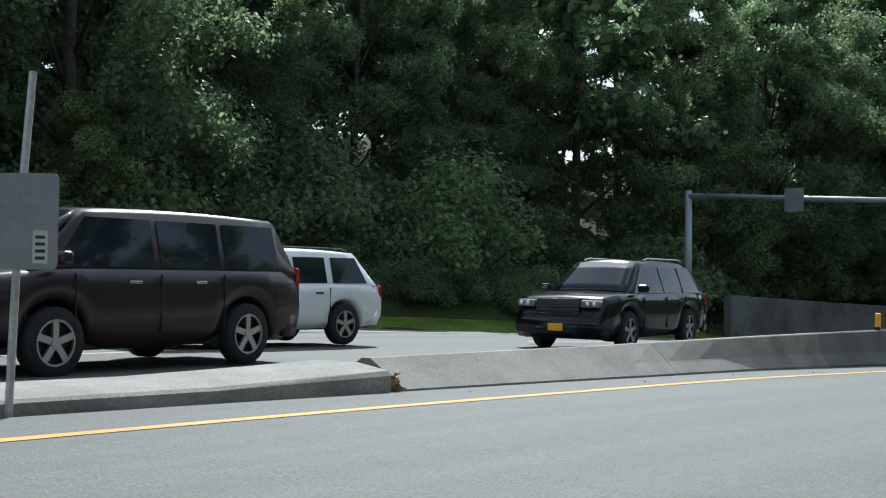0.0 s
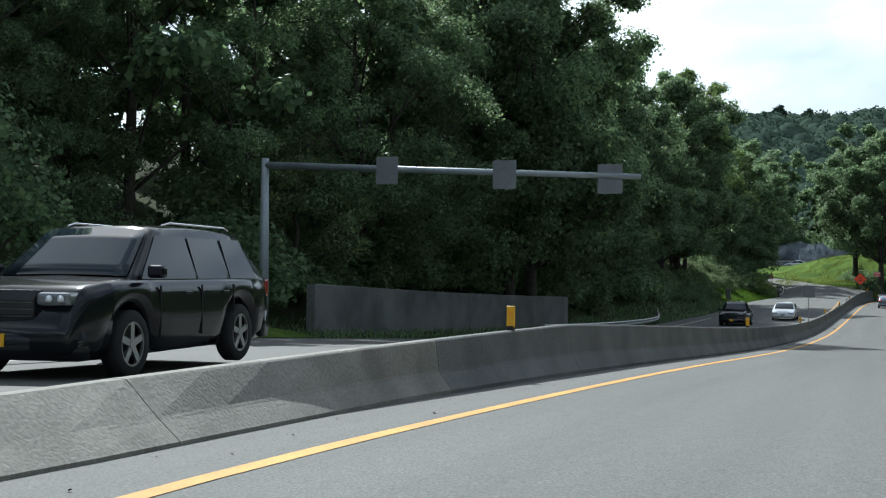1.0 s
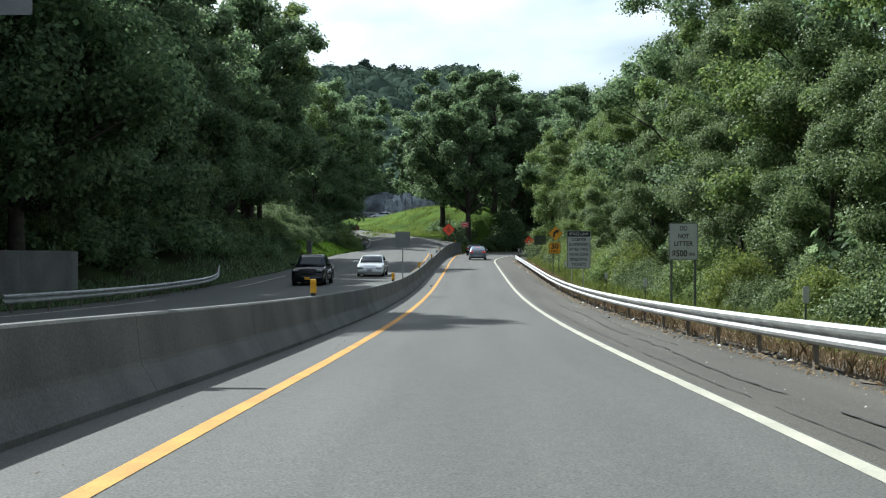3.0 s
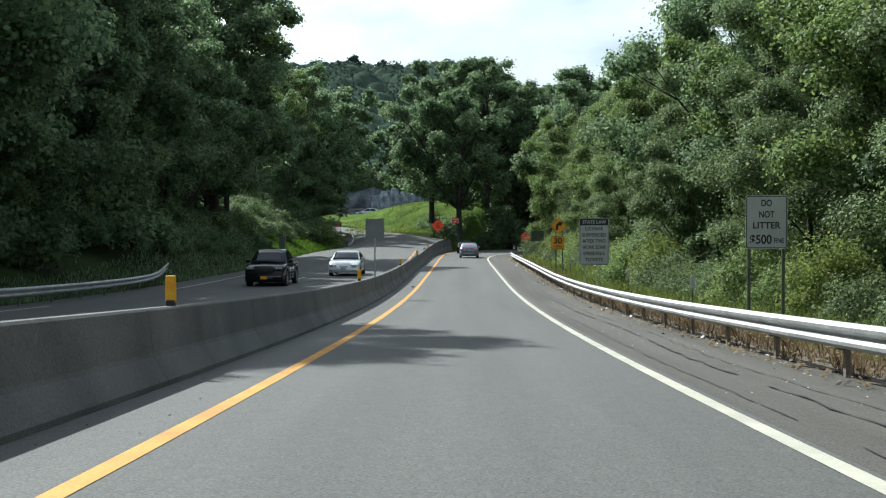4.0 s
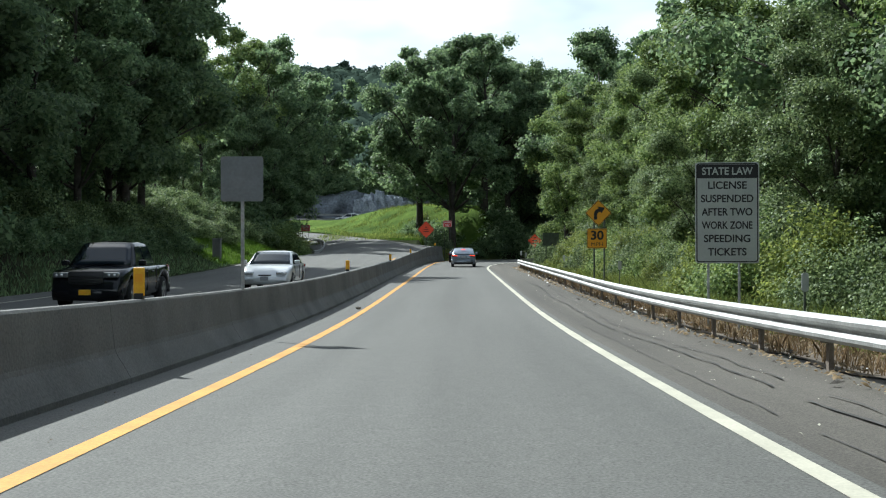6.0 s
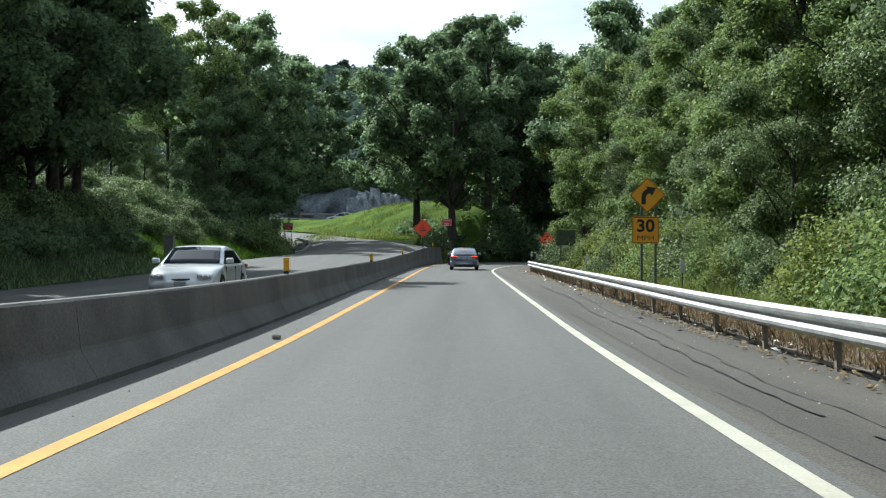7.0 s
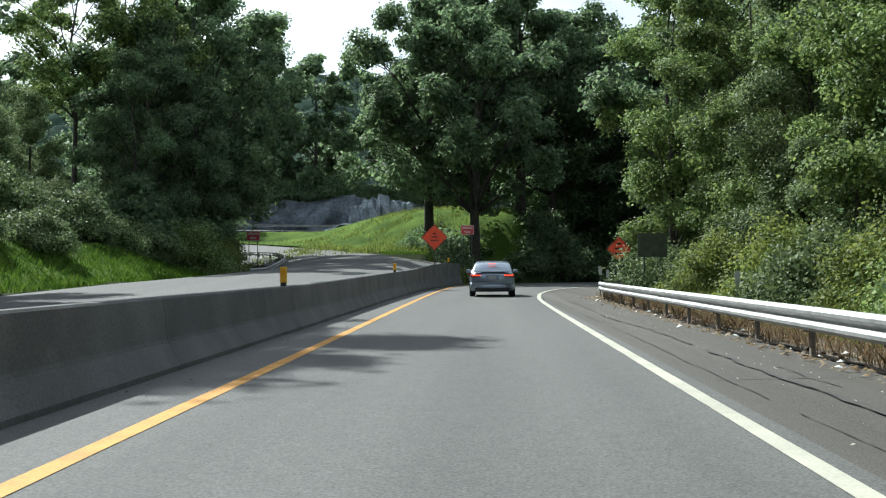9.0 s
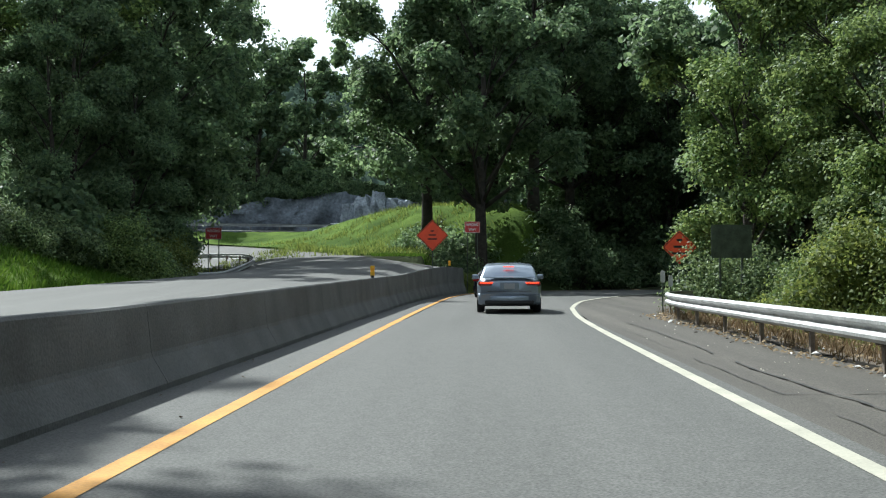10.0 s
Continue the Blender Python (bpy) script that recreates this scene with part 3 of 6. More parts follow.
def guard_rail(pts, zfun, top, label, spacing=3.08, flip=1):
    g = tagged(new("guard_rail"), label, "guard rail", kind="structure")
    pts = arc_points(pts, 1.9)
    rail = sweep("beam", M_STEEL, [(q[0], q[1], zfun(q[0], q[1]) + top - 0.155) for q in pts], [(a * flip, b) for a, b in W_SEC], smooth=False)
    rail.parent = g
    bmp = add_box(bmesh.new(), -0.028, -0.05, -0.5, 0.028, 0.05, 0.62)
    bmb = add_box(bmesh.new(), -0.04, -0.05, 0.36, 0.05, 0.05, 0.62, 0.01)
    post0 = link_mesh("post", bmp, M_POST)
    block0 = link_mesh("block", bmb, M_POST)
    first, due = True, 1.0
    stops = []
    for q0, q1 in zip(pts, pts[1:]):
        step = float(np.linalg.norm(q1 - q0))
        while due < step:
            stops.append((q0 + (q1 - q0) * due / step, q1 - q0))
            due += spacing
        due -= step
    for q, nx in stops:
        ang = math.atan2(-nx[0], nx[1])
        po, bo = (post0, block0) if first else (new("post", post0.data), new("block", block0.data))
        first = False
        off = Vector((0.14 * flip, 0, 0))
        rot = Matrix.Rotation(ang, 4, "Z")
        z = zfun(q[0], q[1])
        lean = Matrix.Rotation(random.uniform(-0.03, 0.03), 4, "X")
        po.matrix_world = Matrix.Translation((q[0], q[1], z)) @ rot @ Matrix.Translation(off) @ lean
        bo.matrix_world = Matrix.Translation((q[0], q[1], z)) @ rot @ Matrix.Translation(off * 0.55) @ lean
        po.parent, bo.parent = g, g
    return g


guard_rail([(8.6, 22), (7.0, 29), (6.62, 36), (6.5, 60), (6.48, 90), (6.5, 120), (6.52, 142), (6.6, 149), (7.1, 152.5), (8.0, 154)], lambda x, y: z_near(x, y) - 0.06, 0.70, "galvanised steel beam guard rail on weathered posts beside the shoulder")
guard_rail([(-12.2, 64), (-12.0, 74), (-12.0, 84), (-12.2, 91), (-12.9, 97.5), (-14.0, 103), (-15.2, 109), (-16.1, 114)], lambda x, y: float(zr(y)) + float(np.interp(y, (95, 103, 114), (0, 0.1, 0.3))) - 0.05, 0.68, "dull steel guard rail at the foot of the wooded bank", flip=-1)
guard_rail([(-10.8, 172), (-11.0, 178), (-11.4, 185), (-12.3, 192), (-15.0, 199), (-20, 206)], lambda x, y: z_far(x, y) - 0.1, 0.75, "steel guard rail round the outer edge of the bend", flip=-1)

# ---- retaining wall ----
retaining_wall = tagged(new("retaining_wall"), "stained concrete retaining wall holding the wooded bank", "wall", kind="structure")
y = 48.4
while y < 80:
    y1 = min(y + 5.2, 80.5)
    x0 = np.interp(y, (48, 80), (-16.7, -15.4))
    x1 = np.interp(y1, (48, 80), (-16.7, -15.4))
    seg = sweep("wall_panel", M_WALL, [(x0, y + 0.012, float(zr(y)) - 0.3, 1), (x1, y1 - 0.012, float(zr(y1)) - 0.3, 1)], [(0.0, 0.0), (0.0, 2.34), (-0.03, 2.38), (-0.35, 2.38), (-0.35, 0)])
    seg.parent = retaining_wall
    y = y1

# ---- rock cutting behind the grass bank ----


def rock_height(x):
    return 4.3 + 0.5 * np.sin(x * 0.31) + 0.3 * np.sin(x * 0.83 + 1)


rock_x, rock_t = np.arange(-44, 6, 0.75), np.linspace(0, 1, 8)
rock_rng = np.random.default_rng(4)
RX, RT = np.meshgrid(rock_x, rock_t)
rock_cell = np.sin(np.floor(RX / 1.3 + 0.4 * np.sin(RT * 9)) * 12.9 + np.floor(RT * 5 + np.sin(RX * 0.8)) * 78.2)
RZ = 5.0 - RX * 0.012 + RT * rock_height(RX) + rock_rng.normal(size=RX.shape) * 0.14 * (RT > 0)
RY = 251.4 + 0.1 * RX + 1.2 * RT + 0.28 * rock_cell + rock_rng.normal(size=RX.shape) * 0.3
RX = RX + rock_rng.normal(size=RX.shape) * 0.16
ridx = np.arange(RX.size).reshape(RX.shape)
rock_faces = np.stack([ridx[:-1, :-1], ridx[:-1, 1:], ridx[1:, 1:], ridx[1:, :-1]], -1).reshape(-1, 4)
top_row = np.stack([RX[-1], RY[-1] + 5, RZ[-1] - 0.5], -1)
rock_v = np.concatenate([np.stack([RX, RY, RZ], -1).reshape(-1, 3), top_row])
tn, tl = RX.size, ridx[-1]
cap = np.stack([tl[:-1], tl[1:], tn + np.arange(1, len(tl)), tn + np.arange(len(tl) - 1)], -1)
tagged(array_mesh("rock_cutting", rock_v, np.concatenate([rock_faces, cap]), M_ROCK), "blue-grey blasted rock face behind the far road", "rock face", kind="structure")
# pale broken blocks at the end of the cutting
M_BLOCK = material("broken_rock", (0.30, 0.33, 0.37), 0.92, vary=0.4, scale=0.9, fine=5, bump=0.8)
for k, (x, w, h) in enumerate(((-13.2, 1.9, 3.6), (-11.6, 2.2, 4.5), (-10.0, 1.8, 4.9), (-8.7, 2.1, 4.3), (-7.2, 1.9, 4.0), (-5.8, 2.3, 3.3))):
    bm = bmesh.new()
    add_box(bm, -w / 2, -0.9, -0.3, w / 2, 1.1, h)
    bmesh.ops.subdivide_edges(bm, edges=bm.edges[:], cuts=3, use_grid_fill=True)
    for v in bm.verts:
        u = (v.co.z + 0.3) / (h + 0.3)
        v.co.x *= 1 - 0.35 * u ** 3
        v.co += Vector((rock_rng.normal() * 0.13, rock_rng.normal() * 0.16 + 0.5 * u, rock_rng.normal() * 0.14 * (u > 0.1)))
    block = link_mesh("boulder", bm, M_BLOCK)
    tagged(block, "pale grey block of blasted rock beside the far road", "boulder", group="blocks below the cutting")
    block.location = (x, 250.2 + 0.1 * x, 5.0 - 0.012 * x)
guard_rail([(-46, 244.6), (-30, 246.2), (-16, 247.4), (0, 248.8)], lambda x, y: 5.35 - x * 0.012, 0.95, "dull steel guard rail below the rock face")
for bx, by, bz, br in ((-9.6, 247.6, 7.4, 1.15), (-8.0, 248.2, 7.9, 1.0), (-7.0, 247.5, 7.2, 0.8), (-11.2, 248.4, 7.0, 0.9)):
    bm = bmesh.new()
    bmesh.ops.create_icosphere(bm, subdivisions=3, radius=br)
    for v in bm.verts:
        v.co *= 1 + 0.35 * noise.noise(v.co * 1.3 + Vector((bx, by, 0))) + 0.12 * noise.cell(v.co * 1.6)
    boulder = link_mesh("boulder", bm, M_CONCRETE)
    boulder.location = (bx, by, bz - 1.3)
    tagged(boulder, "pale sunlit boulder at the top of the grass bank", "boulder")

apron_rows = []
for yy in np.linspace(160, 191.5, 30):
    cx, h = barrier_at(yy)
    zf = float(zl(yy))
    apron_rows.append(((float(lr(yy)) - 0.05, yy, zf + 0.003), (cx - 0.12, yy, min(zf, z_near(0, yy) + h - 0.10))))
strip("road_apron", M_ASPHALT, apron_rows, 0.0, "asphalt between the bend and the back of the barrier", "road")

# ---- trees ----


def leaf_cloud(rng, centres, radii, per, spread_n, leaves, size, flat=0.78, droop=0.0):
    """Pointed leaves in sprigs over the domes of clumps, larger shaded ones within: vertices and quads."""
    C = np.repeat(centres, per, 0)
    R = np.repeat(radii, per, 0)
    S = len(C)
    d = rng.normal(size=(S, 3))
    d /= np.linalg.norm(d, axis=1, keepdims=True)
    d[:, 2] = np.abs(d[:, 2]) * np.where(rng.random(S) < 0.82, 1, -0.6)
    pos = C + d * R[:, None] * (1.05 - 0.4 * rng.random((S, 1)) ** 2) * np.array([1, 1, flat])
    pos[:, 2] -= droop * rng.random(S)
    P = np.repeat(pos, leaves, 0) + rng.normal(size=(S * leaves, 3)) * spread_n
    N = np.repeat(d, leaves, 0) * 0.7 + rng.normal(size=(S * leaves, 3)) * 0.42 + np.array([0, 0, 0.3])
    L = size * (0.6 + 0.8 * rng.random((S * leaves, 1)))
    # the shaded heart of each clump
    k = int(per * leaves * 0.12)
    ci = np.repeat(centres, k, 0)
    di = rng.normal(size=ci.shape)
    di *= np.repeat(radii, k)[:, None] * 0.62 * rng.random((len(ci), 1)) ** 0.33 / np.linalg.norm(di, axis=1, keepdims=True)
    P = np.concatenate([P, ci + di * np.array([1, 1, flat])])
    N = np.concatenate([N, rng.normal(size=ci.shape)])
    L = np.concatenate([L, size * rng.uniform(1.2, 1.9, (len(ci), 1))])
    N /= np.linalg.norm(N, axis=1, keepdims=True)
    A = np.cross(N, rng.normal(size=N.shape))
    A /= np.linalg.norm(A, axis=1, keepdims=True) + 1e-9
    B = np.cross(N, A)
    n = len(P)
    W = L * (0.6 + 0.3 * rng.random((n, 1)))
    v = np.stack([P - A * L * 0.5, P - A * L * 0.08 - B * W * 0.5 + N * L * 0.06, P + A * L * 0.5 - N * L * 0.12, P - A * L * 0.08 + B * W * 0.5 + N * L * 0.06], 1).reshape(-1, 3)
    return v, np.arange(n * 4).reshape(n, 4)


def tree_model(name, seed, height, crown_r, crown_base, clumps, per, leaves, size, leaf_mat, label, category="tree", trunk_r=0.28, lean=0.0, clump_r=(0.9, 1.7), skirt=0.2):
    """Trunk with limbs, and a crown of clumps of leaves that sit at the limbs' ends. Base at the origin."""
    rng = np.random.default_rng(seed)
    e = tagged(new(name), label, category)
    bm = bmesh.new()
    top = height * 0.86
    pts = [(0.0, 0.0, -0.6), (0.02 * height * lean, 0, 0.12 * height), (0.05 * height * lean + rng.normal() * 0.15, rng.normal() * 0.15, 0.4 * height), (0.08 * height * lean + rng.normal() * 0.3, rng.normal() * 0.3, 0.65 * height), (0.10 * height * lean, rng.normal() * 0.3, top)]
    add_tube(bm, pts, [trunk_r * 1.35, trunk_r, trunk_r * 0.72, trunk_r * 0.42, 0.04], 9)
    cen, rad = [], []
    boughs = max(6, clumps // 6)
    for i in range(boughs):
        t = (i + rng.random()) / boughs
        h = crown_base + (height - crown_base) * (0.04 + 0.92 * t)
        rr = crown_r * (0.35 + 0.75 * math.sin(math.pi * min(1, 0.14 + 0.80 * t)) ** 0.8) * (0.55 + 0.55 * rng.random())
        if t > 0.9:
            rr *= 0.35
        a = i * 2.4 + rng.random() * 0.9
        c = np.array([math.cos(a) * rr + 0.1 * height * lean * t, math.sin(a) * rr, h])
        br = crown_r * rng.uniform(0.26, 0.42) * (1.15 - 0.4 * t)
        for k in range(5):
            o = rng.normal(size=3)
            o /= np.linalg.norm(o)
            o[2] = o[2] * 0.7 + 0.15
            cen.append(c + o * br * rng.uniform(0.35, 1.1))
            rad.append(rng.uniform(*clump_r) * (0.9 - 0.3 * t))
        along = Vector((0.08 * height * lean * t, 0, h - 0.35 * rr)).lerp(Vector(c), 0.5)
        cen.append(np.array(along))
        rad.append(rng.uniform(*clump_r) * 0.6)
        h0 = max(crown_base * 0.92, h - rr * 0.8 - 0.5)
        s = Vector((0.08 * height * lean * t, 0, min(h0, top - 0.5)))
        mid = s.lerp(Vector(c), 0.55) + Vector((0, 0, 0.12 * rr))
        r0 = trunk_r * (0.45 - 0.28 * t)
        add_tube(bm, [s, mid, Vector(c)], [r0, r0 * 0.6, 0.025], 5)
        for k in (1, 3, 5):
            add_tube(bm, [mid, Vector(cen[-1 - k])], [r0 * 0.4, 0.012], 4)
    part("trunk", bm, M_BARK, e, smooth=True)
    v, f = leaf_cloud(rng, np.array(cen), np.array(rad), per, skirt, leaves, size)
    crown = array_mesh("crown", v, f, leaf_mat)
    crown.parent = e
    return e


def bush_model(name, seed, w, h, clumps, per, leaves, size, leaf_mat, label, category="bush", skirt=0.18):
    """A mound of leaves on a few stems. Base at the origin."""
    rng = np.random.default_rng(seed)
    e = tagged(new(name), label, category)
    bm = bmesh.new()
    cen, rad = [], []
    for i in range(clumps):
        a, r = rng.random() * 2 * math.pi, w * math.sqrt(rng.random())
        hh = h * (1 - 0.75 * (r / w) ** 2) * rng.uniform(0.15, 1.0)
        cen.append((math.cos(a) * r, math.sin(a) * r, hh))
        rad.append(rng.uniform(0.35, 0.8) * min(1.6, h / 2.2))
        if i % 3 == 0:
            add_tube(bm, [(math.cos(a) * r * 0.4, math.sin(a) * r * 0.4, -0.4), (math.cos(a) * r * 0.8, math.sin(a) * r * 0.8, hh * 0.6), (math.cos(a) * r, math.sin(a) * r, hh)], [0.05, 0.03, 0.01], 5)
    part("stem", bm, M_BARK, e)
    v, f = leaf_cloud(rng, np.array(cen), np.array(rad) * min(1.0, w), per, skirt, leaves, size, 0.8, 0.2 * min(1.0, w))
    crown = array_mesh("foliage", v, f, leaf_mat)
    crown.parent = e
    return e


def place(model_state, x, y, turn, s, sink=0.3):
    """The model itself for its first place, copies afterwards."""
    ob, used = model_state
    z = float(ground(x, y)) - sink
    m = Matrix.Translation((x, y, z)) @ Matrix.Rotation(turn, 4, "Z") @ Matrix.Diagonal((s, s, s, 1))
    if not used:
        ob.matrix_basis = m
        model_state[1] = True
        return ob
    made = copy_thing(ob, Matrix.Identity(4))
    made.matrix_basis = m
    return made


OAK_LABEL = "tall broad-leaved tree in full dark green summer leaf"
OAKS = [[tree_model("oak_tree", 11 + k, 21, 5.4, 3.0, 120, 64, 4, 0.27, M_LEAF, OAK_LABEL), False] for k in range(4)]
NEARS = [[tree_model("oak_tree", 17 + k, 21, 5.4, 3.0, 120, 76, 5, 0.18, M_LEAF, OAK_LABEL), False] for k in range(2)]
SHADES = [[tree_model("oak_tree", seed, 21, 5.4, 3.0, 120, 128, 4, 0.19, M_LEAF, OAK_LABEL), False] for seed in (12, 14)]
HIGHS = [[tree_model("oak_tree", 15 + k, 21, 6.1, 5.8, 120, 50, 5, 0.30, M_LEAF, "broad oak with bare lower trunk standing on the grass", trunk_r=0.4), False] for k in range(2)]
BACKS = [[tree_model("oak_tree", 21 + k, 22, 5.8, 2.5, 96, 26, 4, 0.5, M_LEAF, OAK_LABEL), False] for k in range(2)]
SLIM_LABEL = "slender roadside tree with fine sunlit green leaves"
SLIMS = [[tree_model("locust_tree", 31 + k, 17, 3.5, 2.0, 96, 92, 5, 0.15, M_LEAF2, SLIM_LABEL, trunk_r=0.2, lean=0.4, clump_r=(0.45, 1.4), skirt=0.18), False] for k in range(3)]
# darker leaf colour puts shade into the gaps between the front trees
LOOSE = [[tree_model("locust_tree", 35 + k, 17, 3.5, 2.0, 84, 70, 4, 0.20, M_LEAF, "slender tree behind the roadside bushes, leaf colour darkened for shade", trunk_r=0.2, lean=0.4, clump_r=(0.7, 1.4)), False] for k in range(2)]
VINED = [[tree_model("vine_covered_tree", 51 + k, 10, 2.7, 0.4, 84, 150, 5, 0.105, M_VINE, "tree draped to the ground in pale glossy vines", trunk_r=0.15, clump_r=(0.45, 1.35), skirt=0.16), False] for k in range(3)]
TOWERS = [[tree_model("vine_covered_tree", 61 + k, 15, 2.3, 0.4, 108, 150, 5, 0.105, M_VINE, "tall tree wrapped to its top in pale glossy vines", trunk_r=0.17, clump_r=(0.5, 1.5), skirt=0.17), False] for k in range(2)]
TALLS = [[tree_model("locust_tree", 41 + k, 27, 5.4, 11.5, 110, 60, 4, 0.25, M_LEAF2, "tall slender tree with airy sunlit green crown", trunk_r=0.26, lean=0.6, clump_r=(0.8, 1.5)), False] for k in range(2)]
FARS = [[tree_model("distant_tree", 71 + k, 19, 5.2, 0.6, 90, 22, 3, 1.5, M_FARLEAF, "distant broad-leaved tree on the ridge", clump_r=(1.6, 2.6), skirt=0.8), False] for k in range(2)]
BUSHES = [[bush_model("roadside_bush", 91 + k, 1.7, 2.4, 36, 95, 5, 0.10, (M_WEED, M_VINE, M_LEAF2)[k], "tangled roadside bush with vines behind the guard rail"), False] for k in range(3)]
MOUNDS = [[bush_model("vine_mound", 97 + k, 3.2, 3.0, 70, 60, 5, 0.17, M_VINE, "hummock smothered in pale sunlit vines"), False] for k in range(2)]

rt = random.Random(5)


def scatter(models, spots, s0, s1):
    for k, (x, y) in enumerate(spots):
        place(models[rt.randrange(len(models))], x, y, rt.uniform(0, 6.28), rt.uniform(s0, s1))


# wooded bank beyond the far carriageway
scatter(NEARS, [(-20.5 + rt.uniform(-1, 1), y + rt.uniform(-1.5, 1.5)) for y in (4, 10, 16, 52, 58, 64, 70)], 0.68, 0.84)
scatter(NEARS, [(-25.6 + rt.uniform(-1, 1), y + rt.uniform(-1.5, 1.5)) for y in (22, 27, 32, 37, 42, 47)], 0.54, 0.62)
scatter(OAKS, [(-19.0 + rt.uniform(-0.8, 0.8), y + rt.uniform(-1.5, 1.5)) for y in range(78, 120, 6)], 0.84, 0.95)
scatter(BACKS, [(-26 + rt.uniform(-2, 2), y + rt.uniform(-2, 2)) for y in (0, 8, 16, 48, 56, 64, 72, 80, 88, 96, 104)], 0.78, 0.95)
scatter(BACKS, [(-34 + rt.uniform(-3, 3), y + rt.uniform(-3, 3)) for y in range(-6, 116, 16)], 0.85, 1.0)
scatter(VINED, [(-18.6, y + rt.uniform(-2, 2)) for y in (8, 17, 84, 92, 100, 108)], 0.5, 0.9)
scatter(VINED, [(-20.0, y) for y in (53, 62, 71, 79)], 0.5, 0.8)
scatter(OAKS, [(-23.5 + rt.uniform(-1, 1), y) for y in range(80, 110, 7)], 0.8, 0.95)
scatter(OAKS, [(-21.5, 105.5), (-22, 112.5), (-22.5, 119)], 0.88, 0.95)
scatter(OAKS, [(-18.8, 123), (-18.6, 129.5), (-18.8, 136), (-19.4, 142), (-25, 124), (-25, 133)], 0.74, 0.82)
# tall ones whose shade falls across the road
for model, x, y, turn, size in ((SHADES[0], -16.6, 76.44, 4.34, 1.15), (SHADES[1], -18.6, 75.18, 5.65, 1.21), (SHADES[0], -17.43, 74.79, 7.49, 1.14), (OAKS[2], -18.4, 84, 4.0, 0.92),
                                (TALLS[1], -18.18, 140.83, 1.65, 0.9), (OAKS[1], -19.28, 140.33, 1.18, 1.09), (OAKS[1], -18.62, 138.65, 4.72, 1.08),
                                (TALLS[0], -22.0, 151, -0.3, 0.84), (TALLS[1], -21.5, 174, 1.9, 0.66), (TALLS[0], -19.0, 178, 2.6, 0.76)):
    place(model, x, y, turn, size)
# outer side of the far bend
scatter(OAKS, [(-17.4, 188.5), (-16.4, 183)], 0.92, 0.98)
scatter(OAKS, [(-18.4, 196)], 1.12, 1.13)
scatter(OAKS, [(-17.5, 175)], 0.68, 0.72)
scatter(OAKS, [(-21, 183), (-20, 195)], 0.62, 0.72)
scatter(BACKS, [(-25, 195), (-36, 203), (-46, 216)], 0.7, 0.8)
scatter(BACKS, [(-36, 165), (-38, 180), (-46, 190)], 0.38, 0.45)
scatter(LOOSE, [(-16.8, 171), (-15.4, 177.5), (-17.0, 181)], 0.55, 0.75)
scatter(MOUNDS, [(-15.4, 166), (-16.2, 162.8), (-17.3, 160), (-18.6, 157.8), (-20.0, 156.6), (-21.5, 158), (-18.6, 163), (-20.4, 161), (-22.5, 161.5), (-23.6, 156.5)], 0.55, 0.75)
scatter(MOUNDS, [(-15.6, 152.5), (-17, 148.5), (-19.5, 151.5), (-17.8, 144), (-20.5, 145.5), (-17.5, 138.5), (-18, 133), (-18.2, 127), (-18.4, 121)], 0.5, 0.7)
scatter(VINED, [(-23.4, 164.6), (-21.8, 168.2)], 0.62, 0.8)
scatter(VINED, [(-22.5, 113), (-26.5, 121), (-22.5, 139)], 0.6, 0.9)
scatter(BUSHES, [(-13.2, 169.5), (-13.0, 172.5), (-13.2, 176), (9.7, 157.3), (-14.6, 170)], 0.8, 1.1)
dead = tagged(new("dead_tree"), "bare grey dead tree with forked branches among the green crowns", "tree")
rd = random.Random(12)
bm = bmesh.new()
add_tube(bm, [(0, 0, -0.5), (0.3, 0, 6), (0.2, 0.2, 12), (0.6, 0.1, 16.5)], [0.24, 0.18, 0.12, 0.05], 7)
for k in range(9):
    h = 7 + k * 1.1
    a = rd.uniform(0, 6.28)
    r = rd.uniform(1.2, 2.4)
    tip = Vector((0.25 + math.cos(a) * r, math.sin(a) * r, h + rd.uniform(2.5, 4.5)))
    mid = Vector((0.25 + math.cos(a) * r * 0.6, math.sin(a) * r * 0.6, h + 1.2))
    add_tube(bm, [Vector((0.25, 0.1, h)), mid, tip], [0.07, 0.045, 0.012], 5)
    add_tube(bm, [mid, mid + Vector((rd.uniform(-0.8, 0.8), rd.uniform(-0.8, 0.8), rd.uniform(1.2, 2.2)))], [0.03, 0.008], 4)
part("trunk", bm, M_BARK, dead, smooth=True)
dead.location = (-17.6, 180, float(ground(-17.6, 180)))
# right-hand side
scatter(VINED, [(12.0 + rt.uniform(-0.5, 1.3), y + rt.uniform(-2, 2)) for y in (34, 39, 62, 79, 96, 111, 126, 139)], 0.45, 0.8)
scatter(VINED, [(13.4, 57.5), (13.6, 63), (13.5, 82), (13.7, 106)], 0.65, 0.85)
scatter(SLIMS, [(15.9 + rt.uniform(-0.8, 1.2), y + rt.uniform(-2, 2)) for y in range(31, 100, 9)], 0.7, 1.05)
scatter(SLIMS, [(13.6 + rt.uniform(-1.0, 1.8), y + rt.uniform(-2, 2)) for y in range(112, 152, 9)], 0.62, 0.78)
scatter(NEARS, [(15.4, 97)], 0.9, 0.94)
scatter(SLIMS, [(13.6, 118), (14.2, 127), (13.6, 135), (14.6, 141)], 0.7, 0.8)
scatter(SLIMS, [(14.5, 149), (13.8, 154)], 0.8, 0.86)
scatter(LOOSE, [(17 + rt.uniform(-1, 1), y + rt.uniform(-2, 2)) for y in range(30, 160, 11)], 0.72, 0.88)
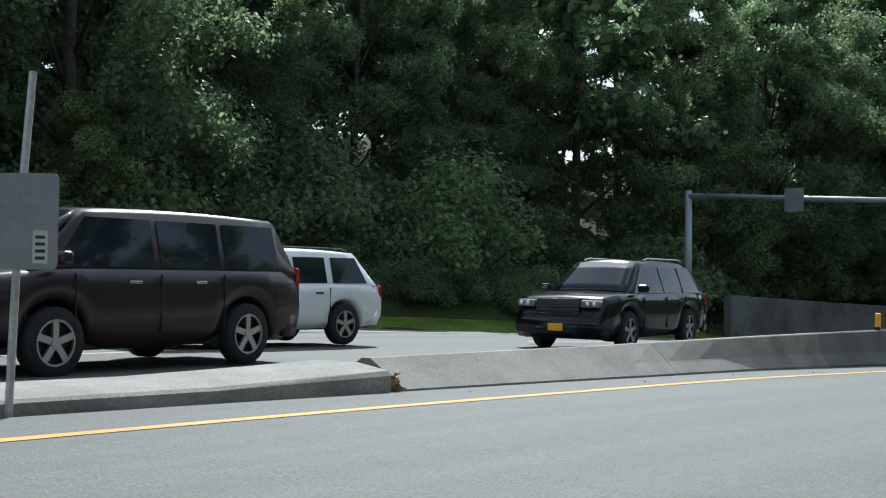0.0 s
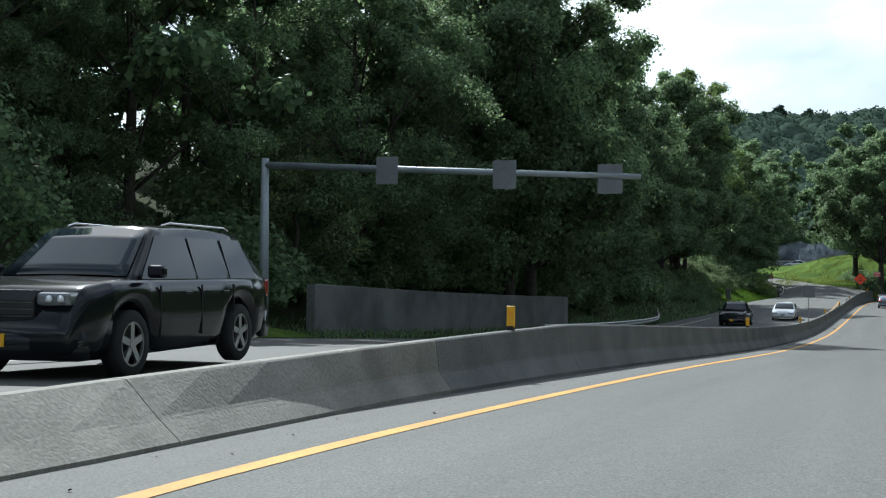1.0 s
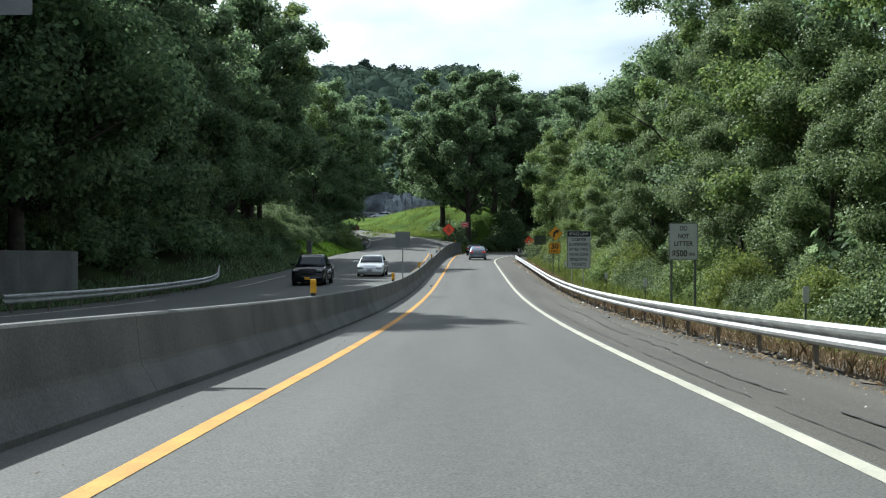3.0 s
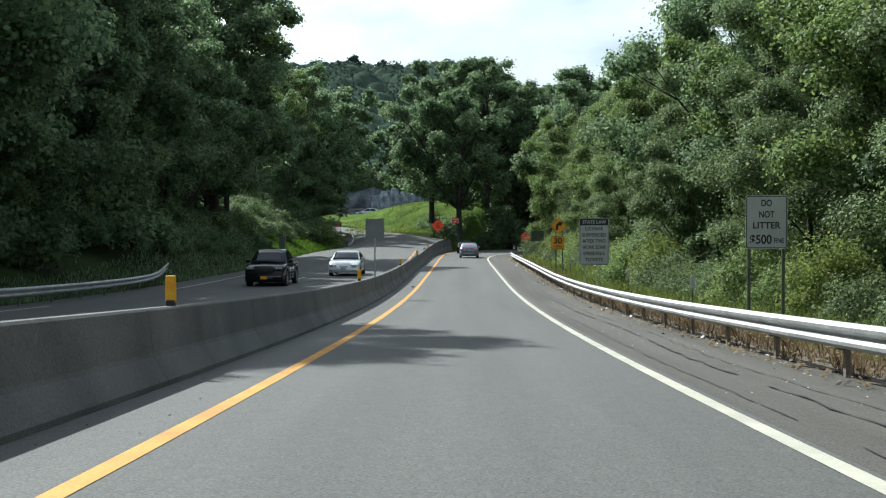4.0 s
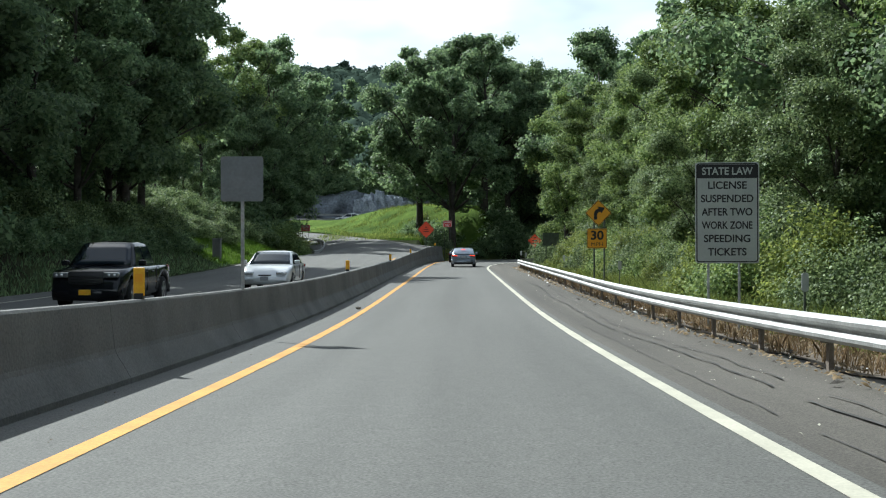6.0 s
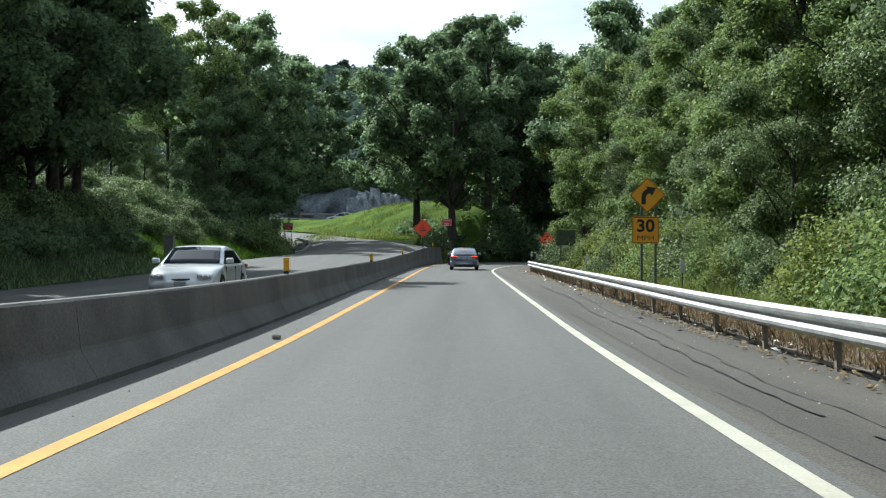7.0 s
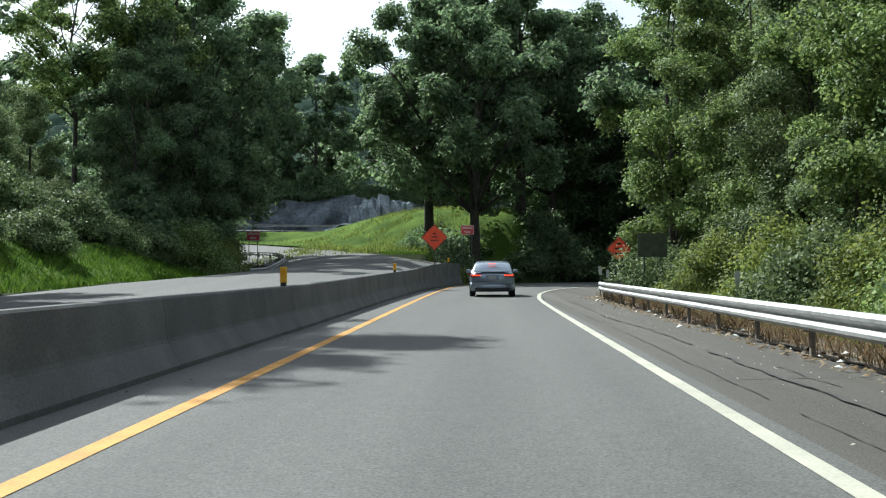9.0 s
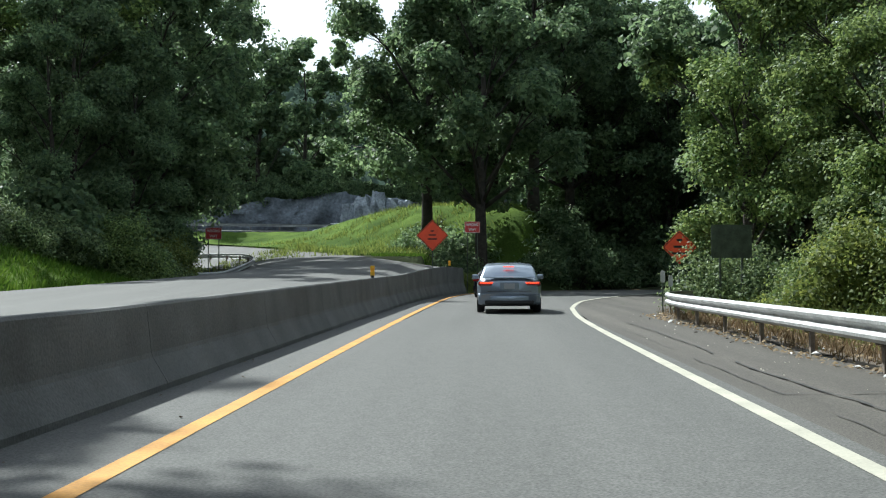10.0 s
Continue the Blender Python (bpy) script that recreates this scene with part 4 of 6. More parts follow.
scatter(BACKS, [(23 + rt.uniform(-2, 2), y + rt.uniform(-2, 2)) for y in range(30, 166, 9)], 0.55, 0.7)
scatter(BUSHES, [(10.95 + rt.uniform(-0.4, 0.5), y + rt.uniform(-1, 1)) for y in range(30, 154, 3) if not (52 < y < 64 or 76 < y < 87 or 102 < y < 113)], 0.5, 1.0)
scatter(BUSHES, [(11.2, 55), (11.0, 58.5), (11.3, 62), (11.3, 78), (11.1, 81.5), (11.3, 85), (11.4, 103.5), (11.2, 107), (11.5, 110.5)], 0.55, 0.7)
scatter(BACKS, [(-37 + rt.uniform(-2, 2), y + rt.uniform(-2, 2)) for y in range(-4, 58, 6)], 0.9, 1.02)
# unseen trees beside and behind the start, added to darken window reflections
scatter(BACKS, [(25 + rt.uniform(-2, 2), y + rt.uniform(-2, 2)) for y in range(-40, 28, 9)], 0.7, 0.9)
scatter(BACKS, [(x + rt.uniform(-2, 2), -52 + rt.uniform(-3, 3)) for x in range(-34, 30, 9)], 0.8, 1.0)
# towers of vine with deep shade between them
for k, (x, y, turn, size) in enumerate(((14.6, 45, 1.0, 0.9), (14.2, 54, 2.2, 0.75), (14.6, 72, 0.4, 0.85), (14.3, 86, 3.1, 0.9), (14.8, 103, 5.2, 1.0), (14.0, 118, 1.7, 0.85), (14.0, 132, 4.4, 0.85), (13.4, 146, 0.3, 0.85))):
    place(TOWERS[k % 2], x, y, turn, size)
# round the ramp's bend and behind the grass
scatter(HIGHS, [(1.6, 200), (-2.2, 203), (2.5, 211), (5.5, 209), (8.5, 213)], 0.98, 1.05)
scatter(BACKS, [(11, 226), (6, 232), (17, 228), (14, 222)], 1.08, 1.14)
scatter(OAKS, [(10, 216), (13, 219)], 1.13, 1.18)
scatter(OAKS, [(16.5, 214.5)], 1.08, 1.1)
scatter(OAKS, [(19.5, 216)], 1.0, 1.05)
scatter(OAKS, [(22, 217)], 1.0, 1.05)
scatter(BACKS, [(28, 214), (34, 220), (12, 236), (24, 234), (2, 240), (40, 212)], 0.9, 1.0)
scatter(BACKS, [(-10, 266), (-16, 270), (-22, 274), (-30, 285), (-8, 284), (10, 268), (30, 262)], 0.6, 0.75)
scatter(BACKS, [(-25, 258), (-20, 260)], 1.1, 1.2)
scatter(BACKS, [(-27, 261), (-34, 262), (-42, 256), (-51, 262), (-60, 254), (-72, 250), (-1, 258), (-5, 260)], 1.05, 1.2)
scatter(OAKS, [(14.5, 166), (17.5, 175)], 0.85, 0.95)
scatter(BACKS, [(21, 184), (26, 176), (30, 190), (25, 166), (38, 198)], 0.9, 1.05)
scatter(SLIMS, [(11.2, 161.5), (13.6, 165)], 0.9, 0.98)
# undergrowth that closes the woods down to the ground
UNDER = [[bush_model("understorey_shrub", 131 + k, 2.6, 3.6, 36, 24, 4, 0.27, M_LEAF, "dark leafy shrub at the edge of the woods"), False] for k in range(3)]
EDGE = [[bush_model("understorey_shrub", 135 + k, 2.6, 3.6, 40, 44, 5, 0.14, M_LEAF, "dark leafy shrub at the edge of the woods"), False] for k in range(2)]
scatter(EDGE, [(-18.4 + rt.uniform(-0.6, 0.6), y + rt.uniform(-1, 1)) for y in range(2, 20, 4)], 0.7, 1.1)
scatter(EDGE, [(-19.2 + rt.uniform(-0.6, 0.6), y + rt.uniform(-1, 1)) for y in range(20, 46, 3)], 0.45, 0.65)
scatter(UNDER, [(-18.4 + rt.uniform(-0.6, 0.6), y + rt.uniform(-1, 1)) for y in range(84, 112, 4)], 0.7, 1.1)
scatter(UNDER, [(-20.2 + rt.uniform(-0.4, 0.4), y + rt.uniform(-1, 1)) for y in range(48, 84, 4)], 0.7, 1.0)
scatter(UNDER, [(-22.5 + rt.uniform(-1, 1), y + rt.uniform(-1, 1)) for y in range(50, 110, 8)], 0.9, 1.5)
scatter(EDGE, [(-22.5 + rt.uniform(-1, 1), y + rt.uniform(-1, 1)) for y in range(2, 50, 8)], 0.9, 1.5)
scatter(UNDER, [(np.interp(y, (84, 110, 142), (-17.4, -16.6, -15.3)) + rt.uniform(-0.5, 0.5), y) for y in range(108, 142, 3)], 0.3, 0.5)
scatter(BUSHES[:1], [(0.95, 192.0), (0.2, 192.6)], 0.5, 0.6)
scatter(UNDER, [(-17.2, 169), (-15.2, 174), (-15.8, 178.5), (-17.8, 184), (-17.8, 189), (-19.8, 194), (-23, 198), (-26, 202), (-30, 205), (-19, 176), (-20, 184), (-24, 192)], 0.8, 1.2)
scatter(UNDER, [(-1.5, 200), (0.2, 197.5), (-2.8, 203.5)], 0.55, 0.8)
scatter(UNDER, [(2.6, 198.8), (4.2, 201.2)], 0.32, 0.42)
scatter(UNDER, [(-0.6, 203.4), (0.2, 204.2)], 0.95, 1.05)
scatter(UNDER, [(6.2, 203.8), (8, 205.8), (9, 208.5), (7.0, 206.8), (8.2, 210.5), (10, 207.4), (12, 209), (14.5, 210.2), (7.5, 210), (9, 213)], 0.75, 0.95)
scatter(UNDER, [(12.5, 211.5), (15.5, 212.5), (18.5, 213.5), (21.5, 214.5), (24.5, 215.5), (28, 216.5), (11, 215), (14, 217), (17, 218.5), (21, 220), (10.5, 222)], 1.0, 1.5)
scatter(UNDER, [(13.4, 166), (15.6, 170), (17.4, 174), (19.6, 179), (22.5, 184), (26, 188), (31, 192), (36, 195)], 0.8, 1.2)
scatter(UNDER, [(x, 259 + x * 0.1 + rt.uniform(-1, 1)) for x in range(-66, 8, 6)], 0.7, 1.1)
for x in range(-43, 6, 3):
    place(UNDER[0], x, 254.2 + 0.1 * x, rt.uniform(0, 6.28), rt.uniform(0.55, 0.95)).location.z = 4.9 - x * 0.012 + float(rock_height(x))
scatter(UNDER, [(16.5 + rt.uniform(-1, 1), y) for y in range(30, 160, 10)], 0.8, 1.3)
# wooded ridge
scatter(FARS, [(x + rt.uniform(-6, 6), 622 + rt.uniform(-10, 10)) for x in range(-130, 130, 44)], 0.45, 0.6)
scatter(FARS, [(-37.5, 625), (-52, 622)], 0.7, 0.8)

# shrubs over the bare upper bank
scatter(BACKS, [(-29, 3), (-30.5, 9), (-29.5, 15), (-32, 21), (-31.5, 28), (-32, 35), (-31.5, 43)], 0.62, 0.72)
scatter(UNDER, [(-25.5, 6), (-26, 12), (-25.5, 18), (-26, 24), (-25.5, 31), (-26, 38)], 1.1, 1.5)
scatter(UNDER, [(-20.3, 112), (-20.6, 115.5), (-20.8, 119), (-21, 122.5), (-21.2, 126), (-21.5, 130), (-21.5, 134.5), (-21.5, 139), (-23.6, 114), (-24, 118), (-24, 122), (-24.2, 127)], 0.6, 0.9)


def canopy(x, y):
    """Rounded crowns side by side, as the height of a closed canopy above the ground."""
    best = np.zeros_like(x)
    cell = 9.0
    for dx in (-1, 0, 1):
        for dy in (-1, 0, 1):
            i, j = np.floor(x / cell) + dx, np.floor(y / cell) + dy
            h1 = np.modf(np.abs(np.sin(i * 127.1 + j * 311.7) * 43758.5))[0]
            h2 = np.modf(np.abs(np.sin(i * 269.5 + j * 183.3) * 43758.5))[0]
            h3 = np.modf(np.abs(np.sin(i * 19.9 + j * 71.7) * 43758.5))[0]
            cx, cy, r = (i + 0.2 + 0.6 * h1) * cell, (j + 0.2 + 0.6 * h2) * cell, 4.5 + 3.2 * h3
            q = 1 - ((x - cx) ** 2 + (y - cy) ** 2) / (r * r)
            best = np.maximum(best, np.where(q > 0, np.sqrt(np.clip(q, 0, 1)) * (5 + 5 * h3), 0))
    return best


def ridge_top(x, y):
    rough = np.sin(x * 2.9) * np.sin(y * 2.3) * 0.5 + np.sin(x * 5.1 + y * 3.7) * 0.35
    return ground(x, y) + 3.0 + canopy(x, y) + rough


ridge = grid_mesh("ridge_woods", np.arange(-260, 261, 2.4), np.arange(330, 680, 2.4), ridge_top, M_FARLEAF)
tagged(ridge, "unbroken summer woods covering the distant ridge", "woods", kind="stuff")
ridge_rng = np.random.default_rng(8)
rx, ry = ridge_rng.uniform(-250, 250, 36000), 335 + 335 * ridge_rng.random(36000)
rc = np.stack([rx, ry, ridge_top(rx, ry)], -1)
rv, rf = leaf_cloud(ridge_rng, rc, np.full(len(rc), 0.5), 2, 0.5, 1, 1.3, 1.0)
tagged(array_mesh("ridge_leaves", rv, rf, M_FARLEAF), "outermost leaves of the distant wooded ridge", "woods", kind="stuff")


def blades(name, rng, n, xfun, yr, mat, height, width, label):
    """Upright blades of grass or weed strewn over a strip."""
    yy = rng.uniform(*yr, n)
    xx = xfun(yy, rng.random(n))
    zz = ground(xx, yy) - 0.02
    a = rng.uniform(0, 6.28, n)
    h = height * (0.4 + rng.random(n))
    lean = rng.normal(size=(n, 2)) * 0.35 * h[:, None]
    P = np.stack([xx, yy, zz], -1)
    s = np.stack([np.cos(a), np.sin(a), 0 * a], -1) * width
    tip = P + np.concatenate([lean, h[:, None]], 1)
    mid = P + np.concatenate([lean * 0.35, h[:, None] * 0.55], 1)
    v = np.stack([P - s * 0.5, P + s * 0.5, mid + s * 0.4, tip, mid - s * 0.4], 1).reshape(-1, 3)
    f = np.arange(n * 5).reshape(n, 5)
    return tagged(array_mesh(name, v, f, mat), label, "grass", kind="stuff")


gr = np.random.default_rng(3)
blades("dry_grass", gr, 26000, lambda y, u: 6.85 + 1.9 * u ** 1.0 + 0.12 * np.sin(y * 2.3), (30, 153), M_DRY, 0.26, 0.014, "sun-dried tan grass and litter under the guard rail")
blades("verge_weeds", gr, 26000, lambda y, u: 8.0 + 1.8 * u ** 0.8, (30, 156), M_WEED, 0.5, 0.016, "rank green weeds behind the guard rail")
# greyer leaf colour instead of grass green imitates the bank's shade
blades("shaded_verge_grass", gr, 9000, lambda y, u: np.interp(y, (48, 72, 110, 143), (-15.0, -13.1, -12.8, -12.6)) - 3.5 * u, (46, 142), M_LEAF, 0.25, 0.05, "sparse bank grass in a greyer colour that stands for shade")
blades("far_verge_grass", gr, 9000, lambda y, u: np.interp(y, (10, 110, 145, 160, 170), (-15.5, -14.3, -12.7, -11.3, -10.8)) - 3.4 * u, (141, 169), M_GRASS, 0.3, 0.05, "sunlit green grass along the foot of the bank")


def litter(name, rng, n, xfun, yr, mat, size, label):
    """Small flat scraps lying about on the ground."""
    yy = rng.uniform(*yr, n)
    xx = xfun(yy, rng.random(n))
    zz = np.maximum(np.maximum(zr(yy), -0.06) - 0.005 * (xx < 6.7), ground(xx, yy) + 0.03 * (xx > 6.7)) + 0.012
    P = np.stack([xx, yy, zz], -1)
    r = size * (0.4 + rng.random((n, 1)) ** 2 * 1.6)
    a = rng.uniform(0, 6.28, n)
    A = np.stack([np.cos(a), np.sin(a), rng.normal(size=n) * 0.25], -1) * r
    B = np.stack([-np.sin(a), np.cos(a), rng.normal(size=n) * 0.25], -1) * r * 0.6
    up = np.array([0, 0, 1.0]) * r * 0.5
    v = np.stack([P - A, P - B, P + A, P + B, P + up], 1).reshape(-1, 3)
    k = np.arange(n)[:, None] * 5
    f = np.concatenate([k + np.array([[0, 1, 4]]), k + np.array([[1, 2, 4]]), k + np.array([[2, 3, 4]]), k + np.array([[3, 0, 4]])])
    return tagged(array_mesh(name, v, f, mat), label, "litter", kind="stuff")


litter("dead_leaves", gr, 7000, lambda y, u: 6.25 + 2.1 * u ** 1.3, (30, 153), M_DRY, 0.034, "dead leaves and bark scraps along the guard rail")
litter("scraps", gr, 90, lambda y, u: 6.1 + 0.9 * u ** 0.6, (30, 153), M_SIGNTEXT, 0.04, "torn pale scraps and wrappers under the guard rail")
litter("bark_scraps", gr, 240, lambda y, u: 5.9 + 1.1 * u ** 0.6, (30, 153), M_BARK, 0.04, "dark bits of bark and rubber along the shoulder")
litter("grit", gr, 900, lambda y, u: 4.7 + 2.2 * u ** 0.6, (30, 153), M_WHITE, 0.011, "pale stone chips and scraps on the shoulder")
litter("gutter_grit", gr, 420, lambda y, u: -0.95 + 0.75 * u ** 1.5, (10, 150), M_DIRT, 0.011, "grit and small stones in the gutter")


def turf_sheet(name, x0, x1, y0, y1, inside, label, edge=None):
    xs, ys = np.arange(x0, x1, 0.45 if edge else 0.9), np.arange(y0, y1, 0.9)
    X, Y = np.meshgrid(xs, ys)
    Z = ground(X, Y) + 0.10 + 0.04 * np.sin(X * 2.3) * np.sin(Y * 1.9)
    if edge:
        Z = Z - 0.16 * (1 - smooth01((edge(Y) - X) / 0.9))
    n, m = X.shape
    idx = np.arange(n * m).reshape(n, m)
    f = np.stack([idx[:-1, :-1], idx[:-1, 1:], idx[1:, 1:], idx[1:, :-1]], -1).reshape(-1, 4)
    c = np.stack([X, Y, Z], -1).reshape(-1, 3)
    keep = inside(c[f, 0].mean(1), c[f, 1].mean(1))
    return tagged(array_mesh(name, c, f[keep], M_TURF, True), label, "grass", kind="structure")


def in_gore(x, y):
    return (x < 8) & (x > np.interp(y, (188, 205, 224, 242, 275), (-3.6, -11.1, -20.8, -32, -57))) & (y > np.interp(x, (-60, 0.5, 3, 8, 16, 40), (186, 193, 201, 208, 212, 216))) & (y < 238 + 0.1 * x)


turf_sheet("gore_grass", -40, 24, 187, 240, in_gore, "bright mown grass bank between the two roads")
blades("gore_blades", gr, 16000, lambda y, u: np.interp(y, (189, 205, 224, 236), (-4, -11.5, -20.5, -27)) + u * np.interp(y, (189, 205, 236), (2, 18, 40)), (190, 236), M_GRASS, 0.16, 0.07, "uneven tufts on the bright grass bank")
tuft_c = np.stack([gr.uniform(-16, 2, 110), gr.uniform(192, 222, 110)], -1)


def tuft_spot(y, u):
    """Places gathered round the tufts' middles, for blades strewn by their share u."""
    k = (u * 110).astype(int) % 110
    y[:] = tuft_c[k, 1] + gr.normal(size=len(y)) * 0.5
    return tuft_c[k, 0] + gr.normal(size=len(y)) * 0.7


blades("weed_tufts", gr, 7000, tuft_spot, (190, 236), M_WEED, 0.38, 0.06, "coarse brighter weed tufts dotted over the grass bank")
# no turf from 46 to 141 m: dark soil stands for shade there
turf_sheet("verge_grass", -19, -9.6, 12, 172, lambda x, y: (x < np.interp(y, (10, 60, 110, 145, 160, 170), (-15.0, -14.6, -13.8, -12.2, -10.8, -10.2))) & (x > np.interp(y, (10, 60, 145, 170), (-18, -17.5, -17.0, -14))) & ((y < 46) | (y > 141)), "strip of sunlit grass along the far road's edge", lambda y: np.interp(y, (10, 60, 110, 145, 160, 170), (-15.3, -14.9, -14.1, -12.5, -11.1, -10.5)))

wd = bush_model("joint_weed", 140, 0.20, 0.26, 16, 26, 4, 0.045, M_DRY, "dry weed growing from the joint of the median", "weed", 0.03)
wd.location = (-1.05, 9.42, float(zr(9.4)) + 0.02)

# ---- signs ----


def flat_shape(pts, y0=-0.004, y1=0.0, bevel=0.0):
    """A thin plate facing -y from outline points (x, z)."""
    bm = bmesh.new()
    a = [bm.verts.new((x, y0, z)) for x, z in pts]
    b = [bm.verts.new((x, y1, z)) for x, z in pts]
    bm.faces.new(a)
    bm.faces.new(b[::-1])
    for i in range(len(pts)):
        j = (i + 1) % len(pts)
        bm.faces.new((a[j], a[i], b[i], b[j]))
    bmesh.ops.recalc_face_normals(bm, faces=bm.faces)
    return bm


def rounded(w, h, r, n=5):
    out = []
    for cx, cz, a0 in ((w / 2 - r, h / 2 - r, 0), (-w / 2 + r, h / 2 - r, 90), (-w / 2 + r, -h / 2 + r, 180), (w / 2 - r, -h / 2 + r, 270)):
        for k in range(n):
            a = radians(a0 + 90 * k / (n - 1))
            out.append((cx + r * math.cos(a), cz + r * math.sin(a)))
    return out


def turned(pts, deg, cx=0.0, cz=0.0):
    c, s = math.cos(radians(deg)), math.sin(radians(deg))
    return [(x * c - z * s + cx, x * s + z * c + cz) for x, z in pts]


def shift(pts, cx, cz):
    return [(x + cx, z + cz) for x, z in pts]


def ring(outer, inner, y0=-0.0075, y1=-0.0045):
    """A flat border between two outlines of equal length."""
    bm = bmesh.new()
    n = len(outer)
    o, i = [bm.verts.new((x, y0, z)) for x, z in outer], [bm.verts.new((x, y0, z)) for x, z in inner]
    o2, i2 = [bm.verts.new((x, y1, z)) for x, z in outer], [bm.verts.new((x, y1, z)) for x, z in inner]
    for k in range(n):
        j = (k + 1) % n
        for q in ((o[k], o[j], i[j], i[k]), (o2[j], o2[k], i2[k], i2[j]), (o[j], o[k], o2[k], o2[j]), (i[k], i[j], i2[j], i2[k])):
            bm.faces.new(q)
    bmesh.ops.recalc_face_normals(bm, faces=bm.faces)
    return bm


def sign_root(name, x, y, z, label, category, turn=0.0):
    e = tagged(new(name), label, category)
    e.matrix_basis = Matrix.Translation((x, y, z)) @ Matrix.Rotation(radians(turn), 4, "Z")
    return e


def posts(e, xs, top, mat=None, size=0.035, z0=-0.5):
    for px in xs:
        bm = add_box(bmesh.new(), px - size, 0.012, z0, px + size, 0.012 + 2 * size * 0.7, top, 0.006)
        part("post", bm, mat or M_GREENPOST, e)


# curve warning with advisory speed
gz_ = float(ground(8.05, 112.8))
e = sign_root("curve_warning_sign", 8.05, 112.8, gz_, "amber diamond warning sign with a bent black arrow over a plaque", "road sign")
zc = 2.90 - gz_
posts(e, (-0.17, 0.24), zc + 0.3)
part("diamond", flat_shape(turned(rounded(0.762, 0.762, 0.05), 45, 0, zc)), M_SIGNYEL, e)
part("border", ring(turned(rounded(0.735, 0.735, 0.045), 45, 0, zc), turned(rounded(0.700, 0.700, 0.035), 45, 0, zc)), M_BLACK, e)
arrow_l = [(-0.19, -0.27), (-0.19, -0.02), (-0.165, 0.08), (-0.09, 0.165), (0.0, 0.205), (-0.045, 0.285), (0.27, 0.24), (0.135, -0.01), (0.085, 0.07), (0.0, 0.035), (-0.04, -0.01), (-0.055, -0.06), (-0.055, -0.27)]
part("arrow", flat_shape([(x * 0.95, z * 0.95 + zc - 0.01) for x, z in arrow_l], -0.008, -0.0045), M_BLACK, e)
zp = 1.865 - gz_
plaque = part("speed_plaque", flat_shape(shift(rounded(0.80, 0.80, 0.05), -0.06, zp)), M_SIGNYEL, e, "square amber plaque reading 30 MPH")
part("plaque_border", ring(shift(rounded(0.77, 0.77, 0.045), -0.06, zp), shift(rounded(0.735, 0.735, 0.035), -0.06, zp)), M_BLACK, plaque)
lettering("30", 0.50, (-0.06, -0.006, zp + 0.11), M_BLACK, plaque, "speed_digits", 0.014, 0.52)
lettering("MPH", 0.20, (-0.06, -0.006, zp - 0.24), M_BLACK, plaque, "mph_letters", 0.0, 0.48)

# law notice
gz_ = float(ground(7.35, 86.5))
e = sign_root("law_notice_sign", 7.32, 86.5, gz_, "tall white speeding notice with black header on two posts", "road sign", -4)
zt, zb = 3.12 - gz_, 1.26 - gz_
zc, hh = (zt + zb) / 2, zt - zb
posts(e, (-0.34, 0.22), zt - 0.1, M_STEEL, 0.022)
part("panel", flat_shape(shift(rounded(1.16, hh, 0.06), 0, zc)), M_SIGNWHITE, e)
part("border", ring(shift(rounded(1.12, hh - 0.04, 0.05), 0, zc), shift(rounded(1.08, hh - 0.08, 0.04), 0, zc)), M_BLACK, e)
part("header_band", flat_shape(shift(rounded(1.08, 0.25, 0.02), 0, zt - 0.17), -0.008, -0.0045), M_BLACK, e)
lettering("STATE LAW", 0.19, (0, -0.010, zt - 0.17), M_SIGNWHITE, e, "header_letters", 0.004, 0.92)
for k, (word, w_) in enumerate((("LICENSE", 0.70), ("SUSPENDED", 0.95), ("AFTER TWO", 0.92), ("WORK ZONE", 0.92), ("SPEEDING", 0.84), ("TICKETS", 0.70))):
    lettering(word, 0.19, (0, -0.006, zt - 0.43 - 0.245 * k), M_BLACK, e, "notice_letters", 0.004, w_)

# litter notice
gz_ = float(ground(8.54, 64.7))
e = sign_root("litter_notice_sign", 8.54, 64.7, gz_, "white notice against littering with black letters, on two dark posts", "road sign")
zt, zb = 3.37 - gz_, 2.24 - gz_
zc, hh = (zt + zb) / 2, zt - zb
posts(e, (-0.36, 0.36), zt - 0.05)
part("panel", flat_shape(shift(rounded(0.88, hh, 0.05), 0, zc)), M_SIGNWHITE, e)
part("border", ring(shift(rounded(0.85, hh - 0.03, 0.04), 0, zc), shift(rounded(0.82, hh - 0.06, 0.03), 0, zc)), M_BLACK, e)
for k, (word, s_, w_, dz) in enumerate((("DO", 0.19, 0.22, 0.17), ("NOT", 0.19, 0.32, 0.41), ("LITTER", 0.19, 0.58, 0.64))):
    lettering(word, s_, (0, -0.006, zt - dz), M_BLACK, e, "notice_letters", 0.004, w_)
lettering("$500", 0.26, (-0.12, -0.006, zb + 0.19), M_BLACK, e, "fine_digits", 0.006, 0.46)
lettering("FINE", 0.13, (0.26, -0.006, zb + 0.17), M_BLACK, e, "fine_letters", 0.003, 0.2)

# plain back of a sign on the barrier
cx, h = barrier_at(84)
e = sign_root("median_sign", -1.18, 84.1, float(zr(84)) + h - 0.003, "bare aluminium sign back on a post on the barrier", "road sign")
z0 = float(zr(84)) + h
posts(e, (0.0,), 3.0 - z0, M_STEEL, 0.028, 0.0)
part("panel", flat_shape(shift(rounded(0.70, 0.74, 0.04), 0, 2.71 - z0), -0.012, 0.0), M_ALU, e)

